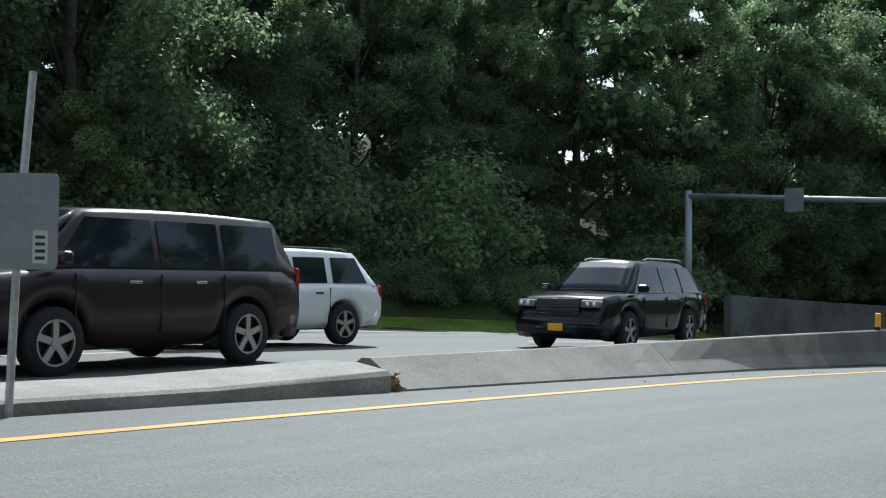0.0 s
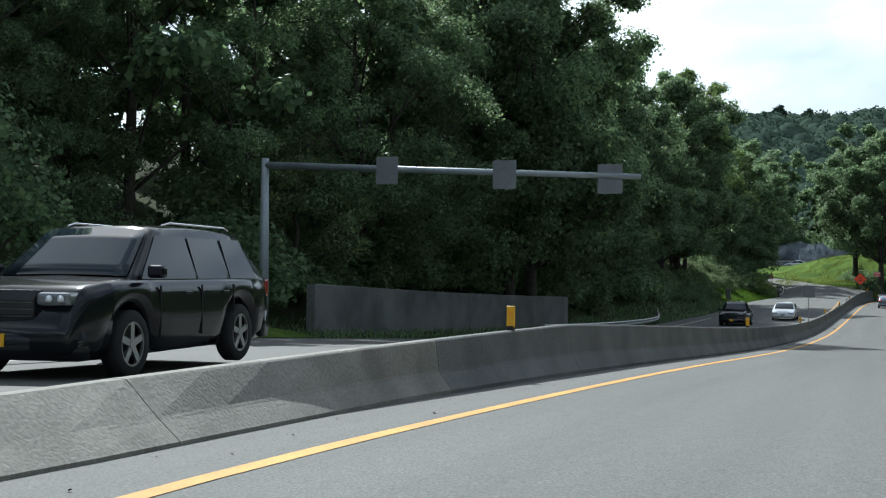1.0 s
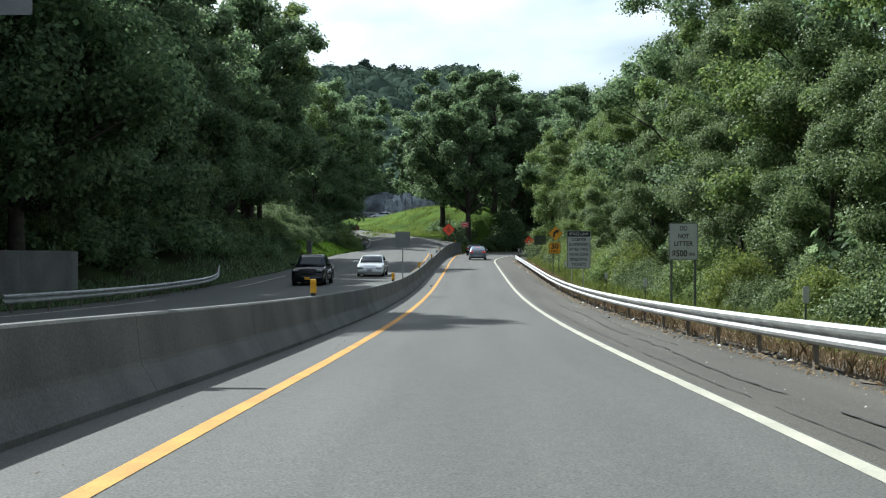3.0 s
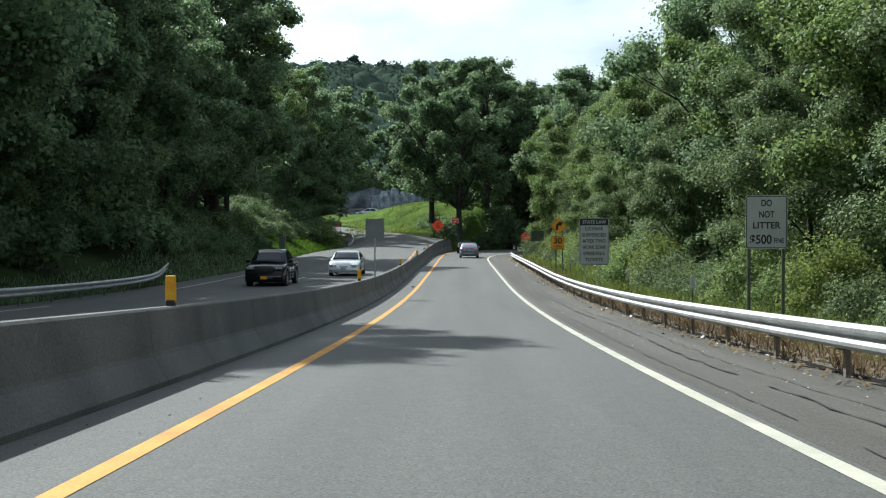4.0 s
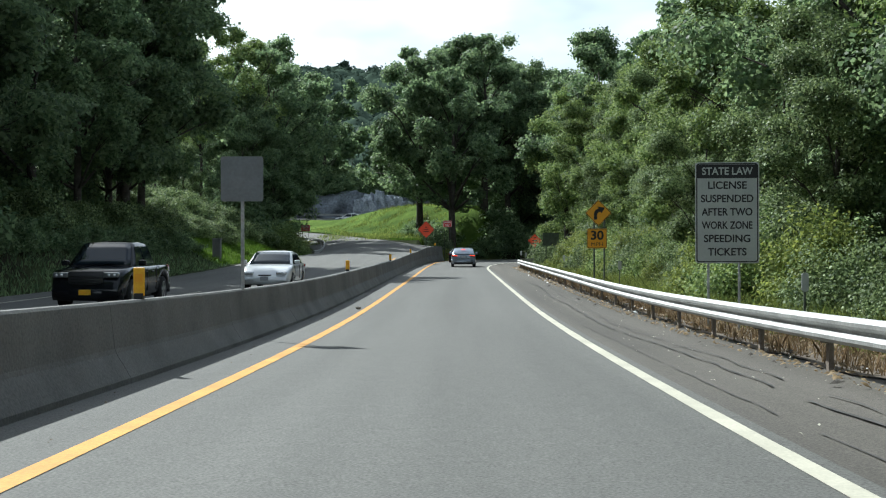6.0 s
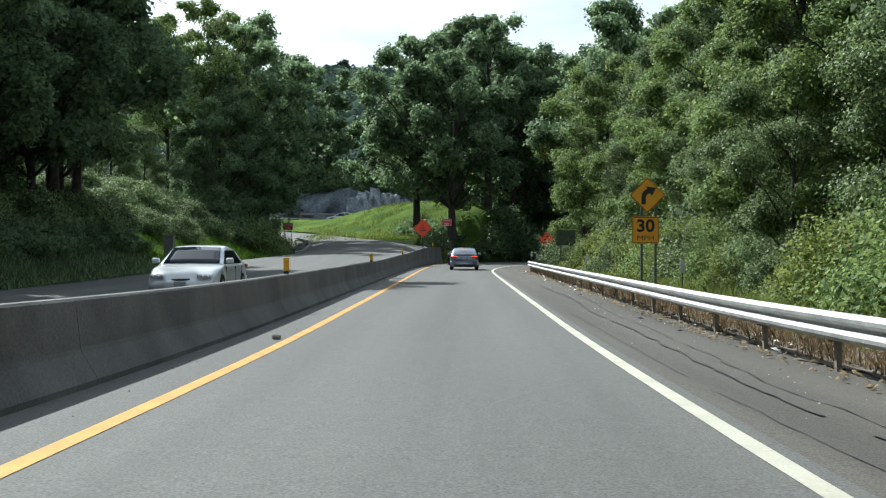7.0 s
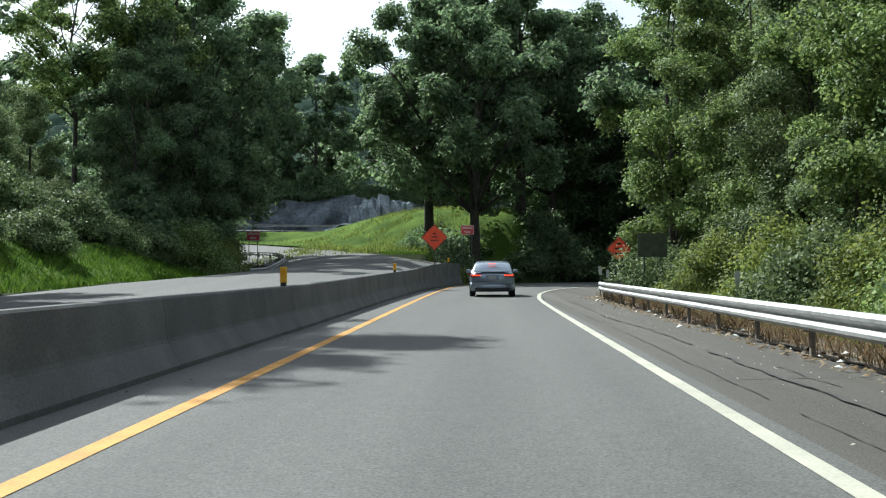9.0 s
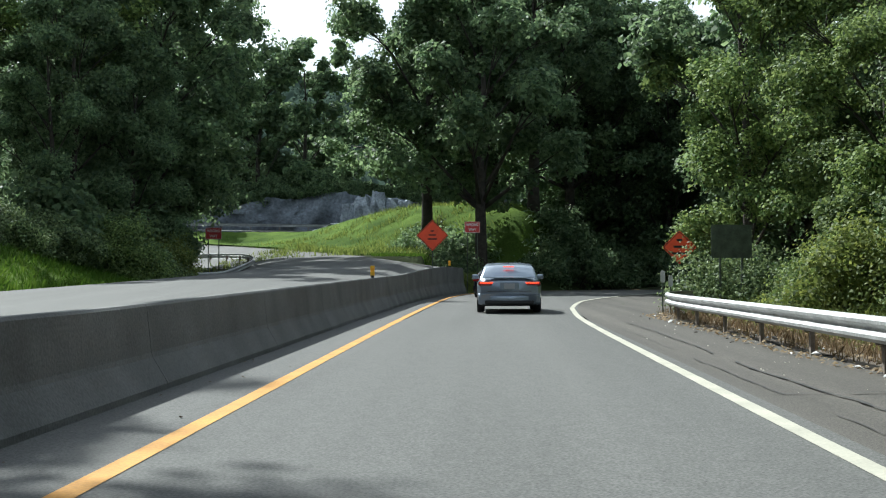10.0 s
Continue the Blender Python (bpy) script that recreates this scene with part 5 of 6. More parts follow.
# orange work-zone diamonds
for nm, x, y, zc_, s_ in (("work_zone_sign", -0.95, 184.5, 3.2, 1.22), ("work_zone_sign", 8.45, 159.5, 1.95, 0.80)):
    base = float(ground(x, y)) if x > 2 else z_far(x, y)
    e = sign_root(nm, x, y, base, "orange work-zone diamond sign with black lettering on a post", "road sign")
    posts(e, (0.0,), zc_ - base + 0.3, M_GREENPOST, 0.03, -0.6)
    part("diamond", flat_shape(turned(rounded(s_, s_, 0.06), 45, 0, zc_ - base)), M_SIGNOR, e)
    part("border", ring(turned(rounded(s_ - 0.05, s_ - 0.05, 0.05), 45, 0, zc_ - base), turned(rounded(s_ - 0.09, s_ - 0.09, 0.04), 45, 0, zc_ - base)), M_BLACK, e)
    for k, w_ in enumerate((0.18, 0.38, 0.50)):
        part("lettering_bar", add_box(bmesh.new(), -w_ / 2, -0.008, zc_ - base + 0.24 - 0.22 * k - 0.035, w_ / 2, -0.0045, zc_ - base + 0.24 - 0.22 * k + 0.035), M_BLACK, e)


def wrong_way(x, y, zc_, base, turn=0.0):
    e = sign_root("wrong_way_sign", x, y, base, "red and white wrong-way sign on two thin posts", "road sign", turn)
    posts(e, (-0.3, 0.3), zc_ - base + 0.25, M_GREENPOST, 0.025)
    part("panel", flat_shape(shift(rounded(0.92, 0.66, 0.05), 0, zc_ - base)), M_SIGNRED, e)
    part("border", ring(shift(rounded(0.90, 0.64, 0.045), 0, zc_ - base), shift(rounded(0.86, 0.60, 0.035), 0, zc_ - base)), M_SIGNTEXT, e)
    lettering("WRONG", 0.22, (0, -0.006, zc_ - base + 0.14), M_SIGNTEXT, e, "sign_letters", 0.006, 0.72)
    lettering("WAY", 0.22, (0, -0.006, zc_ - base - 0.15), M_SIGNTEXT, e, "sign_letters", 0.006, 0.46)


wrong_way(1.15, 190.5, 3.88, float(ground(1.15, 196)) - 0.4)
wrong_way(-13.4, 186.2, 3.4, float(ground(-13.5, 187.3)))
wrong_way(-24, 226, 7.0, float(ground(-24, 226)))

# back of a wide sign and small white markers past the rail
base = float(ground(9.45, 156))
e = sign_root("turned_sign", 9.45, 156.0, base, "dark weathered back of a wide sign among the bushes", "road sign", 12)
posts(e, (-0.35, 0.35), 2.5 - base)
part("panel", flat_shape(shift(rounded(1.3, 1.0, 0.05), 0, 2.05 - base), -0.012, 0.0), M_GREENPOST, e)
for x, y in ((7.05, 153.7), (7.5, 155.2), (8.65, 135.4), (8.45, 109.4), (8.6, 86.0), (8.6, 73), (8.7, 52)):
    base = float(ground(x, y))
    e = sign_root("marker_post", x, y, base, "slim post with a small pale marker plate", "marker post")
    posts(e, (0.0,), 1.05, M_GREENPOST, 0.02)
    part("plate", flat_shape(shift(rounded(0.13, 0.34, 0.05), 0, 1.06), -0.004, 0.011), M_SIGNWHITE, e)

# foreground sign back on the median nose
zb_ = float(zr(4.9)) + 0.28
e = sign_root("median_nose_sign", -0.80, 4.86, zb_, "weathered metal sign back with torn sticker on bent post", "road sign", 38)
bm = add_tube(bmesh.new(), [(0, 0.03, -0.3), (0.05, 0.03, 1.2), (0.14, 0.03, 2.45)], [0.035, 0.035, 0.033], 6)
part("post", bm, M_STEEL, e)
part("panel", flat_shape(shift(rounded(0.76, 0.76, 0.05), 0.0, 1.26), -0.004, 0.0), M_ALU, e)
st = part("sticker", flat_shape(shift(rounded(0.12, 0.26, 0.01), 0.24, 1.06), -0.006, -0.0045), M_SIGNWHITE, e, "black and white torn paper sticker")
for k in range(4):
    part("lettering_bar", add_box(bmesh.new(), 0.20, -0.008, 0.96 + 0.055 * k, 0.28, -0.0065, 0.985 + 0.055 * k), M_BLACK, st)

# ---- signal mast with its arm, seen from behind ----
mz = float(ground(-17.3, 45.8)) - 0.2
e = tagged(new("signal_mast"), "grey tubular mast with a long arm carrying three sign backs", "signal mast")
e.location = (-17.4, 45.8, mz)
bm = add_tube(bmesh.new(), [(0, 0, 0), (0, 0, 3), (0, 0, 7.75 - mz)], [0.19, 0.17, 0.14], 14)
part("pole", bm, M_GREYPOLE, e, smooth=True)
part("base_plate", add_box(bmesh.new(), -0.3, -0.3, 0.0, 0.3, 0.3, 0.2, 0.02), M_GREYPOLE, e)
bm = add_tube(bmesh.new(), [(0, 0, 7.5 - mz), (6.8, -0.3, 7.13 - mz), (13.75, -0.6, 6.76 - mz)], [0.13, 0.11, 0.085], 14)
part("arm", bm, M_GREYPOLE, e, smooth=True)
for x_, zc_ in ((-12.35, 7.15), (-8.15, 6.92), (-4.63, 6.71)):
    pl = part("sign_back", flat_shape(shift(rounded(0.80, 0.94, 0.03), x_ + 17.4, zc_ - mz), -0.02, 0.0), M_ALU, e, "pale bare metal sign back")
    pl.location = (0, -0.55, 0)
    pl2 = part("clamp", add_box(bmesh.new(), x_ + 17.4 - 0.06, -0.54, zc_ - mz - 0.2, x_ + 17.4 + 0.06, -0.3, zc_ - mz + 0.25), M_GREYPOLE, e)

# a dropped stone in the gutter
bm = bmesh.new()
bmesh.ops.create_icosphere(bm, subdivisions=2, radius=0.075)
for v in bm.verts:
    v.co *= 1 + 0.25 * noise.noise(v.co * 9)
    v.co.z *= 0.7
stone = link_mesh("stone", bm, M_ISLAND)
stone.location = (-0.22, 95.1, float(zr(95)) + 0.04)
tagged(stone, "fist-sized broken piece of concrete in the gutter", "stone")

# pillar at the end of the shaded bank
pz = float(ground(-13.7, 143.2))
bm = add_box(bmesh.new(), -0.26, -0.25, -0.6, 0.26, 0.25, 2.0 - pz, 0.03)
add_box(bm, -0.30, -0.29, 2.0 - pz - 0.002, 0.30, 0.29, 2.1 - pz, 0.02)
pillar = link_mesh("concrete_pillar", bm, M_CONCRETE)
pillar.location = (-13.72, 143.2, pz)
tagged(pillar, "squat weathered concrete pillar with a cap at the foot of the bank", "pillar")

# ---- cars ----


def wheel(parent, x, y, r, w, spokes=5, rim_mat=None):
    rim_mat = rim_mat or M_RIM
    wh = new("wheel")
    wh.parent = parent
    wh.location = (x, y, r)
    side = 1 if x > 0 else -1
    bm = bmesh.new()
    prof_ = [(-w / 2, r * 0.66), (-w / 2, r * 0.92), (-w / 2 + 0.03, r), (w / 2 - 0.03, r), (w / 2, r * 0.92), (w / 2, r * 0.66)]
    n = 28
    rows_ = [[bm.verts.new((px, pr * math.cos(2 * math.pi * k / n), pr * math.sin(2 * math.pi * k / n))) for px, pr in prof_] for k in range(n)]
    for k in range(n):
        a, b = rows_[k], rows_[(k + 1) % n]
        for j in range(len(prof_) - 1):
            bm.faces.new((a[j], a[j + 1], b[j + 1], b[j]))
    bmesh.ops.recalc_face_normals(bm, faces=bm.faces)
    part("tyre", bm, M_TYRE, wh, smooth=True)
    bm = bmesh.new()
    bmesh.ops.create_cone(bm, cap_ends=True, segments=28, radius1=r * 0.67, radius2=r * 0.67, depth=w * 0.5, matrix=Matrix.Translation((-side * 0.04, 0, 0)) @ Matrix.Rotation(radians(90), 4, "Y"))
    part("hub", bm, M_TRIM, wh)
    bm = bmesh.new()
    for k in range(spokes):
        m = Matrix.Rotation(2 * math.pi * k / spokes, 4, "X")
        r0 = bmesh.ops.create_cube(bm, size=1, matrix=m @ Matrix.Translation((side * w * 0.36, 0, r * 0.36)) @ Matrix.Diagonal((0.04, r * 0.2, r * 0.62, 1)))
    bmesh.ops.create_cone(bm, cap_ends=True, segments=16, radius1=r * 0.16, radius2=r * 0.13, depth=0.05, matrix=Matrix.Translation((side * w * 0.38, 0, 0)) @ Matrix.Rotation(radians(90), 4, "Y"))
    o_, i_ = [], []
    for k in range(24):
        a = 2 * math.pi * k / 24
        for rr, store in ((r * 0.68, o_), (r * 0.60, i_)):
            store.append((bm.verts.new((side * w * 0.47, rr * math.cos(a), rr * math.sin(a))), bm.verts.new((side * w * 0.30, rr * math.cos(a), rr * math.sin(a)))))
    for k in range(24):
        j = (k + 1) % 24
        bm.faces.new((o_[k][0], o_[j][0], i_[j][0], i_[k][0]))
        bm.faces.new((i_[k][0], i_[j][0], i_[j][1], i_[k][1]))
        bm.faces.new((o_[k][0], o_[k][1], o_[j][1], o_[j][0]))
    bmesh.ops.recalc_face_normals(bm, faces=bm.faces)
    part("rim", bm, rim_mat, wh)


def loft(bm, sections, close_ends=True):
    rows_ = [[bm.verts.new(p) for p in s] for s in sections]
    n = len(rows_[0])
    for a, b in zip(rows_, rows_[1:]):
        for j in range(n):
            k = (j + 1) % n
            bm.faces.new((a[j], a[k], b[k], b[j]))
    if close_ends:
        bm.faces.new(rows_[0][::-1])
        bm.faces.new(rows_[-1])
    bmesh.ops.recalc_face_normals(bm, faces=bm.faces)
    return bm


def curved_bar(half, y, bulge, depth, z0, z1, way):
    """A bar across a car's end, bowed outwards in plan and rounded in height; way is 1 at the nose, -1 at the tail."""
    bm = bmesh.new()
    rows_ = []
    for k in range(11):
        t = k / 5 - 1
        yo = y + way * bulge * (1 - abs(t) ** 2.6) - way * bulge
        yi = yo - way * depth
        h = z1 - z0
        rows_.append([bm.verts.new((half * t, yy, zz)) for yy, zz in ((yi, z0), (yo - way * 0.05, z0), (yo, z0 + h * 0.3), (yo, z0 + h * 0.72), (yo - way * 0.045, z1), (yi, z1))])
    for a, b in zip(rows_, rows_[1:]):
        for j in range(6):
            bm.faces.new((a[j], a[(j + 1) % 6], b[(j + 1) % 6], b[j]))
    bm.faces.new(rows_[0][::-1])
    bm.faces.new(rows_[-1])
    bmesh.ops.recalc_face_normals(bm, faces=bm.faces)
    return bm


def car(name, spec, body_mat, label, x, y, z, heading, category="car", brake=False, group=""):
    """A car with its nose along +y at heading 0. spec: sizes in metres; belt and deck lines from rear to nose."""
    L, W, H, wb, wr = spec["len"], spec["wid"] / 2, spec["hgt"], spec["base"], spec["wheel"]
    e = tagged(new(name), label, category, group)
    e.matrix_basis = Matrix.Translation((x, y, z)) @ Matrix.Rotation(radians(heading), 4, "Z")
    ry_, fy_ = -wb / 2 + spec["rear_off"], wb / 2 + spec["rear_off"]
    clear = spec["clear"]
    arch = wr + spec.get("arch", 0.06)
    ys = {-L / 2, -L / 2 + 0.04, -L / 2 + 0.14, -L / 2 + 0.3, L / 2, L / 2 - 0.05, L / 2 - 0.18, L / 2 - 0.4, L / 2 - 0.75}
    for ax in (ry_, fy_):
        for k in range(-6, 7):
            ys.add(round(ax + arch * math.sin(k / 6 * math.pi / 2), 4))
    for k in range(13):
        ys.add(round(-L / 2 + 0.5 + (L - 1.4) * k / 12, 4))
    deck_y, deck_z = zip(*spec["deck"])
    secs = []
    for yy in sorted(ys):
        end = min(yy + L / 2, L / 2 - yy)
        w = W * (1 - spec.get("round", 0.13) * max(0.0, 1 - end / 0.7) ** 2)
        zb_ = clear + 0.10 * max(0.0, 1 - end / 0.35)
        for ax in (ry_, fy_):
            d = abs(yy - ax)
            if d < arch:
                zb_ = max(zb_, wr + math.sqrt(arch * arch - d * d))
        zt_ = float(np.interp(yy, deck_y, deck_z))
        if end < 0.06:
            zt_ -= 0.05
        zs = min(zt_ - 0.03, spec["belt"])
        zs = max(zs, zb_ + 0.06)
        zt_ = max(zt_, zs + 0.02)
        zm = zb_ + (zs - zb_) * 0.5
        half = [(w * 0.90, zb_), (w * 0.975, zb_ + (zs - zb_) * 0.15), (w, zm), (w * 0.985, zb_ + (zs - zb_) * 0.82), (w * 0.945, zs), (w * 0.80, zs + (zt_ - zs) * 0.75), (w * 0.4, zt_), (0, zt_ + 0.012)]
        sec = [(px, yy, pz) for px, pz in half] + [(-px, yy, pz) for px, pz in half[-2::-1]]
        secs.append(sec)
    body = part("body", loft(bmesh.new(), secs), body_mat, e, smooth=True)
    # dark underside and arches
    bm = add_box(bmesh.new(), -W * 0.86, -L / 2 + 0.25, clear - 0.02, W * 0.86, L / 2 - 0.25, clear + 0.4, 0.03)
    part("underbody", bm, M_TRIM, e)
    # cabin
    (a0, a1, c1, c0), roof = spec["cabin"], H
    zb_ = spec["belt"] - 0.02
    wbse, wtop = W * 0.93, W * spec.get("tumble", 0.70)
    n = 10

    def cab(yy):
        """Half width at the roof and height of the roof at yy, and the belt's."""
        if yy < c1:
            t = (yy - c0) / (c1 - c0)
            hz = zb_ + (roof - 0.05 - zb_) * math.sin(t * math.pi / 2) ** 0.9 if spec.get("fast") else zb_ + (roof - 0.04 - zb_) * t
        elif yy > a1:
            t = (a0 - yy) / (a0 - a1)
            hz = zb_ + (roof - 0.04 - zb_) * t
        else:
            u = (yy - c1) / (a1 - c1)
            hz = roof - 0.04 + 0.04 * math.sin(math.pi * u)
        return hz

    st = [c0 + (c1 - c0) * k / 6 for k in range(7)] + [c1 + (a1 - c1) * k / 8 for k in range(1, 8)] + [a1 + (a0 - a1) * k / 6 for k in range(7)]
    secs = []
    for yy in st:
        hz = max(cab(yy), zb_ + 0.015)
        t = (hz - zb_) / (roof - zb_)
        wt = wbse + (wtop - wbse) * t
        half = [(wbse, zb_ - 0.03), (wbse, zb_), (wt + 0.0 * t, hz - 0.06 * t), (wt * 0.90, hz - 0.012 * t), (wt * 0.5, hz + 0.012 * t), (0, hz + 0.018 * t)]
        secs.append([(px, yy, pz) for px, pz in half] + [(-px, yy, pz) for px, pz in half[-2::-1]])
    part("cabin", loft(bmesh.new(), secs), body_mat, e, smooth=True)

    def glass_band(name_, y0, z0, y1, z1, f0, f1):
        """A pane across the car, standing just proud of the cabin's slope, curved across."""
        bm_ = bmesh.new()
        dy, dz = y1 - y0, z1 - z0
        nl = math.hypot(dy, dz)
        ny, nz = -dz / nl, dy / nl
        if nz < 0:
            ny, nz = -ny, -nz
        rows__ = []
        for r_ in range(5):
            t = f0 + (f1 - f0) * r_ / 4
            yy, zz = y0 + dy * t, z0 + dz * t
            tt = (zz - zb_) / (roof - zb_)
            wt = (wbse + (wtop - wbse) * tt) * 0.90
            rows__.append([bm_.verts.new((wt * (k / 4 - 1), yy + ny * (0.022 + 0.012 * (1 - (k / 4 - 1) ** 2)), zz + nz * (0.022 + 0.022 * (1 - (k / 4 - 1) ** 2)))) for k in range(9)])
        for r_ in range(4):
            for k in range(8):
                bm_.faces.new((rows__[r_][k], rows__[r_][k + 1], rows__[r_ + 1][k + 1], rows__[r_ + 1][k]))
        bmesh.ops.recalc_face_normals(bm_, faces=bm_.faces)
        bmesh.ops.solidify(bm_, geom=bm_.faces[:], thickness=0.006)
        part(name_, bm_, spec.get("glass", M_GLASS), e, smooth=True)

    glass_band("windscreen", a0, zb_, a1, roof - 0.04, 0.08, 0.93)
    if not spec.get("pickup"):
        glass_band("rear_window", c0, zb_, c1, roof - 0.04, 0.12, 0.90)
    for side in (1, -1):
        for g0, g1 in spec["side_glass"]:
            bm_ = bmesh.new()
            lo, hi = zb_ + 0.035, roof - 0.14
            pts_ = []
            for yy, zz in ((g0, lo), (g1, lo), (g1, hi), (g0, hi)):
                pts_.append([yy, zz])
            for q in pts_:
                if q[1] == hi:
                    for lo_y, top_y, sgn in ((a0, a1, 1), (c0, c1, -1)):
                        t = (hi - zb_) / (roof - 0.04 - zb_)
                        lim = lo_y + (top_y - lo_y) * t - sgn * 0.10
                        q[0] = min(q[0], lim) if sgn == 1 else max(q[0], lim)
                else:
                    q[0] = min(max(q[0], c0 + 0.12), a0 - 0.16)
            vs = []
            for yy, zz in pts_:
                t = (zz - zb_) / (roof - zb_)
                vs.append(bm_.verts.new((side * (wbse + (wtop - wbse) * t * 1.03 + 0.006), yy, zz)))
            f_ = bm_.faces.new(vs)
            bmesh.ops.recalc_face_normals(bm_, faces=bm_.faces)
            bmesh.ops.solidify(bm_, geom=[f_], thickness=0.008)
            part("side_window", bm_, M_GLASS, e)
        for ax in (ry_, fy_):
            wheel(e, side * (W - 0.11), ax, wr, 0.22, spec.get("spokes", 5))
        # lamps, mirror, handles
        zl_, zh_ = spec["tail"]
        tw = spec.get("tail_w", 0.42)
        bm_ = add_box(bmesh.new(), side * (W * spec.get("lamp_out", 0.955) - tw), -L / 2 - 0.012, zl_, side * W * spec.get("lamp_out", 0.95), -L / 2 + spec.get("lamp_d", 0.22), zh_, 0.02)
        tail_lamp = part("tail_lamp", bm_, M_TAIL, e, "red tail lamp with its upper bar lit" if brake else "")
        if brake:
            part("lit_bar", add_box(bmesh.new(), side * (W * 0.93 - tw), -L / 2 - 0.018, zh_ - 0.055, side * W * 0.90, -L / 2 - 0.008, zh_ - 0.02, 0.004), M_BRAKE, tail_lamp)
        zl_, zh_ = spec["head"]
        bm_ = add_box(bmesh.new(), side * (W * 0.88 - 0.40), L / 2 - 0.30, zl_, side * W * 0.88, L / 2 - 0.03, zh_, 0.04)
        headlamp = part("headlamp", bm_, spec.get("lamp", M_LAMP), e)
        for q in (0.10, 0.24):
            bm_ = bmesh.new()
            bmesh.ops.create_uvsphere(bm_, u_segments=10, v_segments=6, radius=(zh_ - zl_) * 0.3, matrix=Matrix.Translation((side * (W * 0.88 - q), L / 2 - 0.035, (zl_ + zh_) / 2)))
            part("reflector", bm_, M_BULB, headlamp)
        my = a0 - 0.28
        bm_ = add_box(bmesh.new(), side * (W - 0.02), my - 0.09, zb_ + 0.05, side * (W + 0.19), my + 0.06, zb_ + 0.20, 0.04)
        part("door_mirror", bm_, spec.get("mirror", body_mat), e)
        for hy in spec["handles"]:
            bm_ = add_box(bmesh.new(), side * (W * 0.985 - 0.02), hy - 0.09, spec["belt"] - 0.17, side * (W * 0.985 + 0.022), hy + 0.09, spec["belt"] - 0.135, 0.01)
            part("door_handle", bm_, spec.get("handle_mat", body_mat), e)
        for dy in spec.get("seams", ()):
            bm_ = add_box(bmesh.new(), side * (W * 0.99 - 0.012), dy - 0.004, clear + 0.16, side * (W + 0.0035), dy + 0.004, spec["belt"] - 0.06)
            part("door_seam", bm_, M_TRIM, e)
        if spec.get("rails"):
            bm_ = add_tube(bmesh.new(), [(side * wtop * 0.93, c1 + 0.15, roof - 0.01), (side * wtop * 0.95, c1 + 0.3, roof + 0.022), (side * wtop * 0.95, a1 - 0.5, roof + 0.028), (side * wtop * 0.93, a1 - 0.3, roof - 0.01)], [0.013] * 4, 6)
            part("roof_rail", bm_, spec["rails"], e)
    bm_ = curved_bar(W * 0.95, -L / 2 - 0.035, 0.12, 0.3, clear + 0.03, clear + 0.05 + spec.get("bump", 0.26), -1)
    part("rear_bumper", bm_, spec.get("bumper", body_mat), e, smooth=True)
    bm_ = curved_bar(W * 0.94, L / 2 + 0.03, 0.2, 0.34, clear, clear + 0.32, 1)
    part("front_bumper", bm_, spec.get("bumper", body_mat), e, smooth=True)
    gz0, gz1 = spec["head"]
    gw, gd = spec.get("grille", (0.52, 0.16))
    grille = part("grille", curved_bar(W * gw, L / 2 + 0.012, 0.05, 0.15, gz0 - gd, gz1 - 0.02 - (0.16 - gd), 1), M_TRIM, e)
    for k in range(spec.get("bars", 0)):
        zg = gz0 - gd + 0.05 + (gz1 - gz0 + gd - 0.12) * (k + 0.5) / spec["bars"]
        part("grille_bar", curved_bar(W * gw * 0.96, L / 2 + 0.026, 0.05, 0.05, zg - 0.012, zg + 0.012, 1), spec.get("bar_mat", M_CHROME), grille)
    zp_ = spec["plate"]
    part("rear_plate", add_box(bmesh.new(), -0.155, -L / 2 - 0.046, zp_, 0.155, -L / 2 - 0.02, zp_ + 0.155, 0.004), M_PLATE, e)
    part("front_plate", add_box(bmesh.new(), -0.155, L / 2 + 0.02, clear + 0.14, 0.155, L / 2 + 0.042, clear + 0.28, 0.004), spec.get("fplate", M_PLATE), e)
    return e


SEDAN = dict(tumble=0.755, len=4.93, wid=1.87, hgt=1.455, base=2.91, wheel=0.33, rear_off=-0.02, clear=0.22, belt=0.93, deck=((-2.47, 0.90), (-2.40, 1.02), (-1.75, 1.05), (-1.4, 0.98), (0.6, 0.98), (1.1, 0.96), (1.7, 0.87), (2.1, 0.77), (2.35, 0.64), (2.47, 0.48)), cabin=(1.25, 0.30, -0.85, -1.85), fast=1, side_glass=((-1.5, -0.35), (-0.28, 0.98)), tail=(0.79, 0.91), tail_w=0.40, head=(0.56, 0.70), handles=(-0.85, 0.25), seams=(-0.32, 0.95, -1.2), plate=0.70, bump=0.30, spokes=10)
SUV = dict(lamp_out=0.90, len=5.15, wid=2.0, hgt=1.78, base=2.86, wheel=0.385, rear_off=0.0, clear=0.26, belt=1.10, round=0.11, deck=((-2.57, 1.02), (-2.48, 1.10), (-2.2, 1.14), (0.8, 1.14), (1.2, 1.15), (2.1, 1.08), (2.42, 0.97), (2.57, 0.66)), cabin=(1.35, 0.5, -1.85, -2.38), side_glass=((-2.1, -1.25), (-1.15, -0.30), (-0.22, 1.15)), tail=(0.86, 1.10), tail_w=0.3, head=(0.84, 0.98), grille=(0.46, 0.2), bars=3, bar_mat=M_GUN, fplate=M_DELIN, handles=(-0.95, 0.1), seams=(-0.27, 0.8, -1.2), plate=0.86, rails=M_CHROME, spokes=5, bump=0.34)
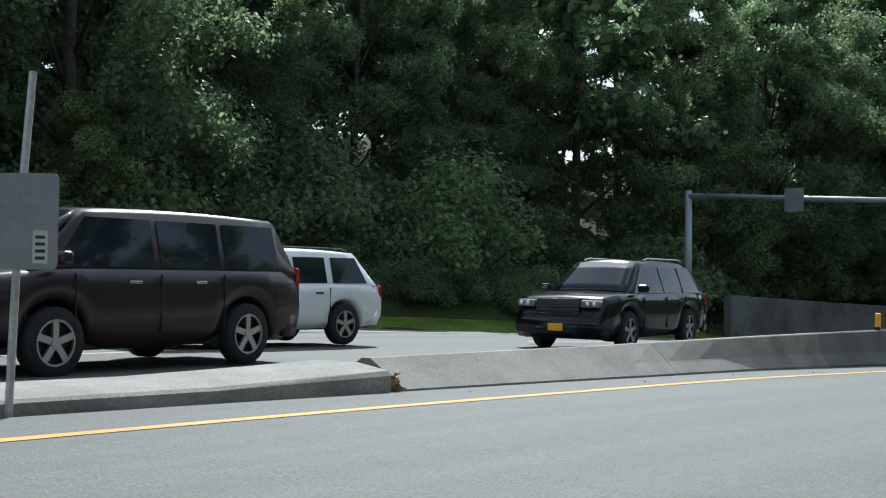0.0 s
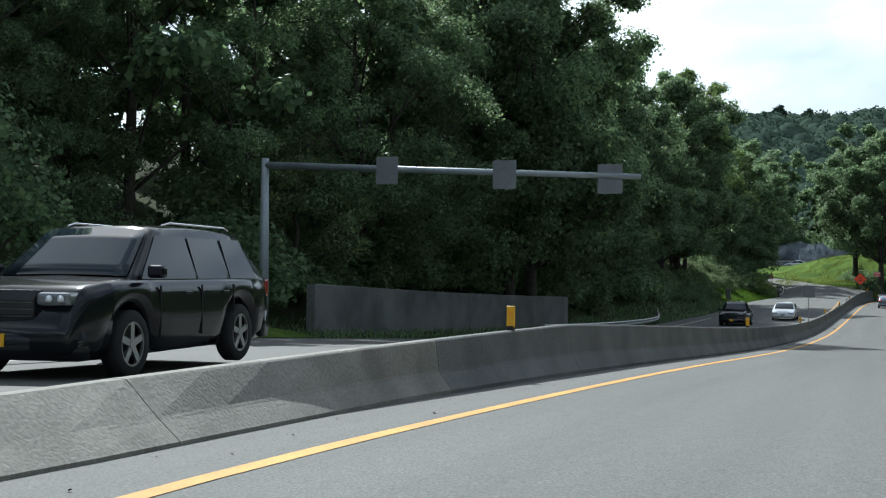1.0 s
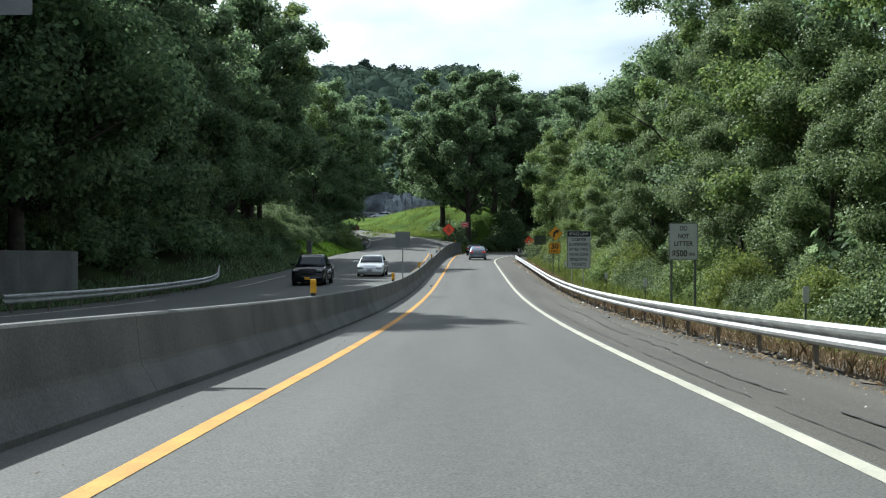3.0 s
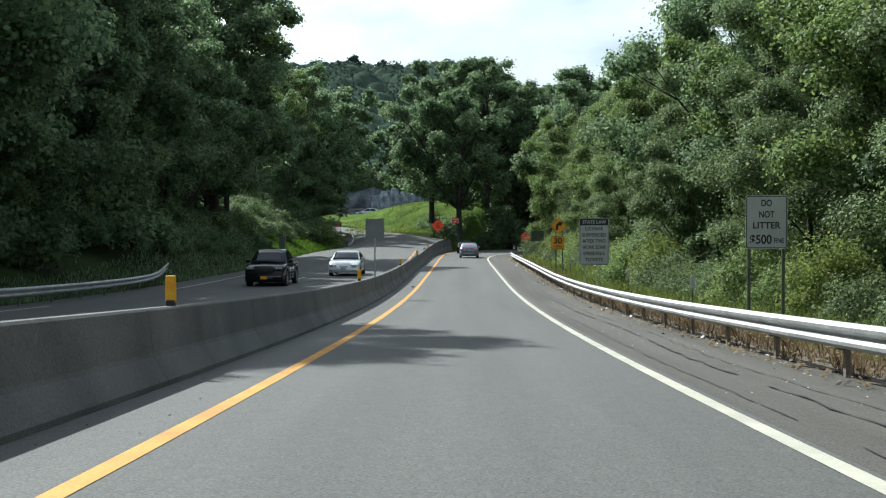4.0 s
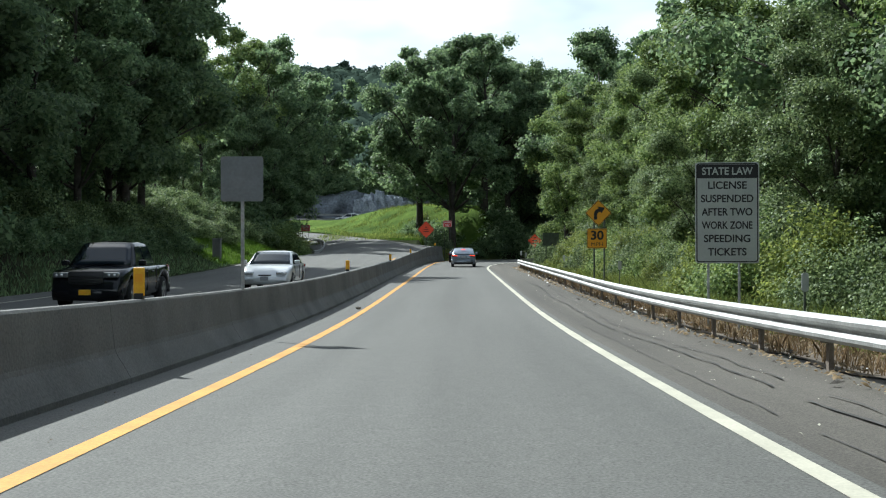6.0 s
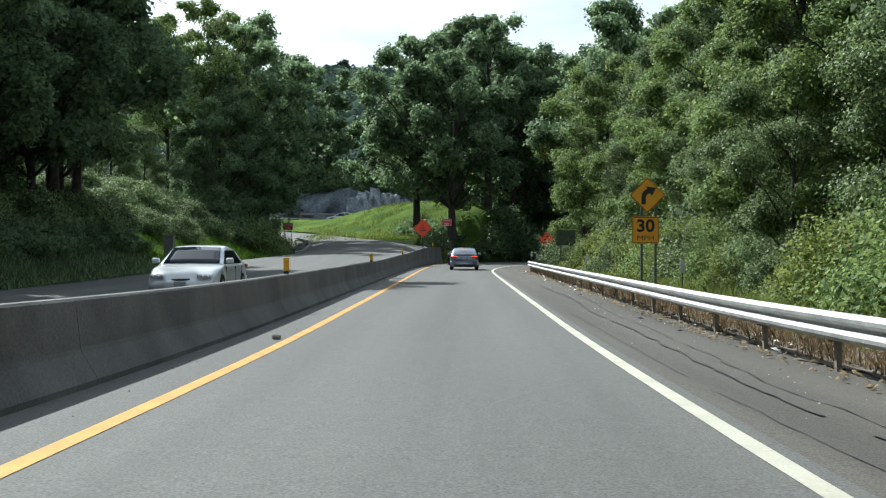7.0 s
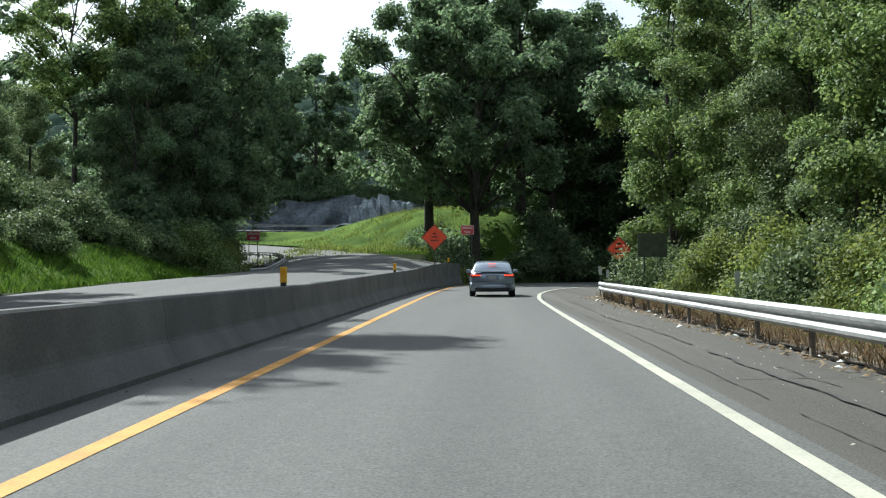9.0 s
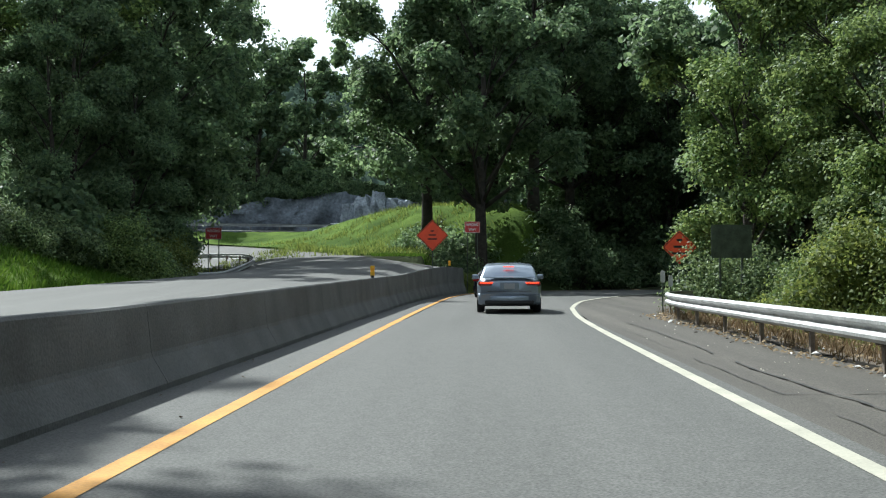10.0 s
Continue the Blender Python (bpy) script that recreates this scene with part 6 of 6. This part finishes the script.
BIGSUV = dict(lamp_out=0.91, lamp_d=0.06, len=5.25, wid=2.0, hgt=1.92, base=3.0, wheel=0.39, rear_off=-0.05, clear=0.30, belt=1.20, round=0.08, deck=((-2.62, 1.1), (-2.56, 1.20), (-2.3, 1.22), (1.2, 1.22), (1.6, 1.20), (2.4, 1.12), (2.56, 0.98), (2.62, 0.7)), cabin=(1.75, 0.95, -2.2, -2.52), side_glass=((-2.2, -1.2), (-1.1, -0.1), (0.0, 1.45)), tail=(0.9, 1.25), tail_w=0.2, head=(0.86, 1.04), handles=(-0.7, 0.35), seams=(-0.05, 1.2, -1.1), plate=0.8, spokes=5, tumble=0.78, handle_mat=M_CHROME)
OLDSUV = dict(lamp_out=0.93, lamp_d=0.06, len=4.65, wid=1.72, hgt=1.66, base=2.72, wheel=0.36, rear_off=-0.02, clear=0.30, belt=1.06, round=0.06, deck=((-2.32, 0.98), (-2.26, 1.06), (-2.1, 1.08), (0.7, 1.08), (1.1, 1.08), (2.1, 1.0), (2.28, 0.9), (2.32, 0.6)), cabin=(1.25, 0.62, -1.75, -2.18), side_glass=((-1.95, -1.12), (-0.98, -0.25), (-0.12, 1.1)), tail=(0.8, 1.04), tail_w=0.2, head=(0.78, 0.95), handles=(-0.75, 0.15), seams=(-0.18, 0.75, -1.0), plate=0.7, rails=M_TRIM, mirror=M_TRIM, handle_mat=M_TRIM, spokes=5, tumble=0.76)
PICKUP = dict(SUV, len=5.3, wid=1.93, hgt=1.78, base=3.2, cabin=(1.3, 0.6, -0.75, -0.95), deck=((-2.65, 1.05), (-2.55, 1.12), (-1.0, 1.12), (0.8, 1.12), (1.3, 1.13), (2.3, 1.05), (2.55, 0.9), (2.65, 0.6)), side_glass=((-0.7, 0.12), (0.2, 1.1)), pickup=1, rails=None, handles=(-0.4, 0.3), seams=(0.15, 0.9, -0.8))

silver_sedan = car("sedan", dict(SEDAN, glass=M_SKYGLASS), P_SILVER, "silver four-door sedan with its brake lamps lit, in the near lane", 2.72, 153.9 + 2.47, z_near(0, 156), 0, brake=True)
part("brake_strip", add_box(bmesh.new(), -0.16, -1.40, 1.325, 0.16, -1.36, 1.35), M_BRAKE, silver_sedan, "lit high red brake strip")
part("diffuser", add_box(bmesh.new(), -0.70, -2.515, 0.25, 0.70, -2.36, 0.37, 0.03), M_TRIM, silver_sedan, "black plastic lower bumper")
part("boot_seam", add_box(bmesh.new(), -0.62, -2.478, 0.625, 0.62, -2.44, 0.637), M_TRIM, silver_sedan)
part("boot_lip", add_box(bmesh.new(), -0.70, -2.46, 0.995, 0.70, -2.34, 1.035, 0.015), P_SILVER, silver_sedan)
part("plate_recess", add_box(bmesh.new(), -0.27, -2.482, 0.665, 0.27, -2.44, 0.885, 0.01), P_GREY, silver_sedan)
part("bumper_crease", add_box(bmesh.new(), -0.84, -2.53, 0.535, 0.84, -2.42, 0.56, 0.01), P_SILVER, silver_sedan)
part("roof_antenna", loft(bmesh.new(), [[(-0.03, -0.72, 1.43), (0.03, -0.72, 1.43), (0.0, -0.70, 1.505)], [(-0.02, -0.5, 1.44), (0.02, -0.5, 1.44), (0.0, -0.52, 1.455)]]), M_TRIM, silver_sedan)
car("sedan", dict(SEDAN), P_BLACK, "dark sedan further along the near lane", 2.6, 178.5, z_near(0, 178), -8)
car("large_suv", BIGSUV, P_MAROON, "dark maroon full-size utility vehicle on the far carriageway", -4.75, 8.3, float(zl(8.3)), 187, "suv")
old_suv = car("compact_suv", OLDSUV, P_WHITE, "white older utility vehicle with black trim on the far carriageway", -7.8, 13.3, float(zl(13.3)), 180, "suv")
for k in range(3):
    part("door_stripe", add_box(bmesh.new(), 0.83, 0.25 - 0.16 * k, 0.62, 0.868, 0.38 - 0.16 * k, 0.72), M_TRIM, old_suv)
car("suv", SUV, P_BLACK, "glossy black utility vehicle on the far carriageway", -5.3, 20.9, float(zl(20.9)), 186, "suv")
car("pickup_truck", PICKUP, P_BLACK, "dark pickup truck in the tree shade on the far carriageway", -7.2, 97.5, float(zl(97.5)), 180, "pickup")
car("sedan", dict(SEDAN, grille=(0.26, 0.0), head=(0.58, 0.70), lamp=M_BULB), P_CREAM, "pale sedan coming along the far carriageway", -4.85, 111.0, float(zl(111)), 180)
car("sedan", dict(SEDAN), P_CREAM, "white car on the road behind the grass bank", -14.0, 243.4, 5.0, 84)
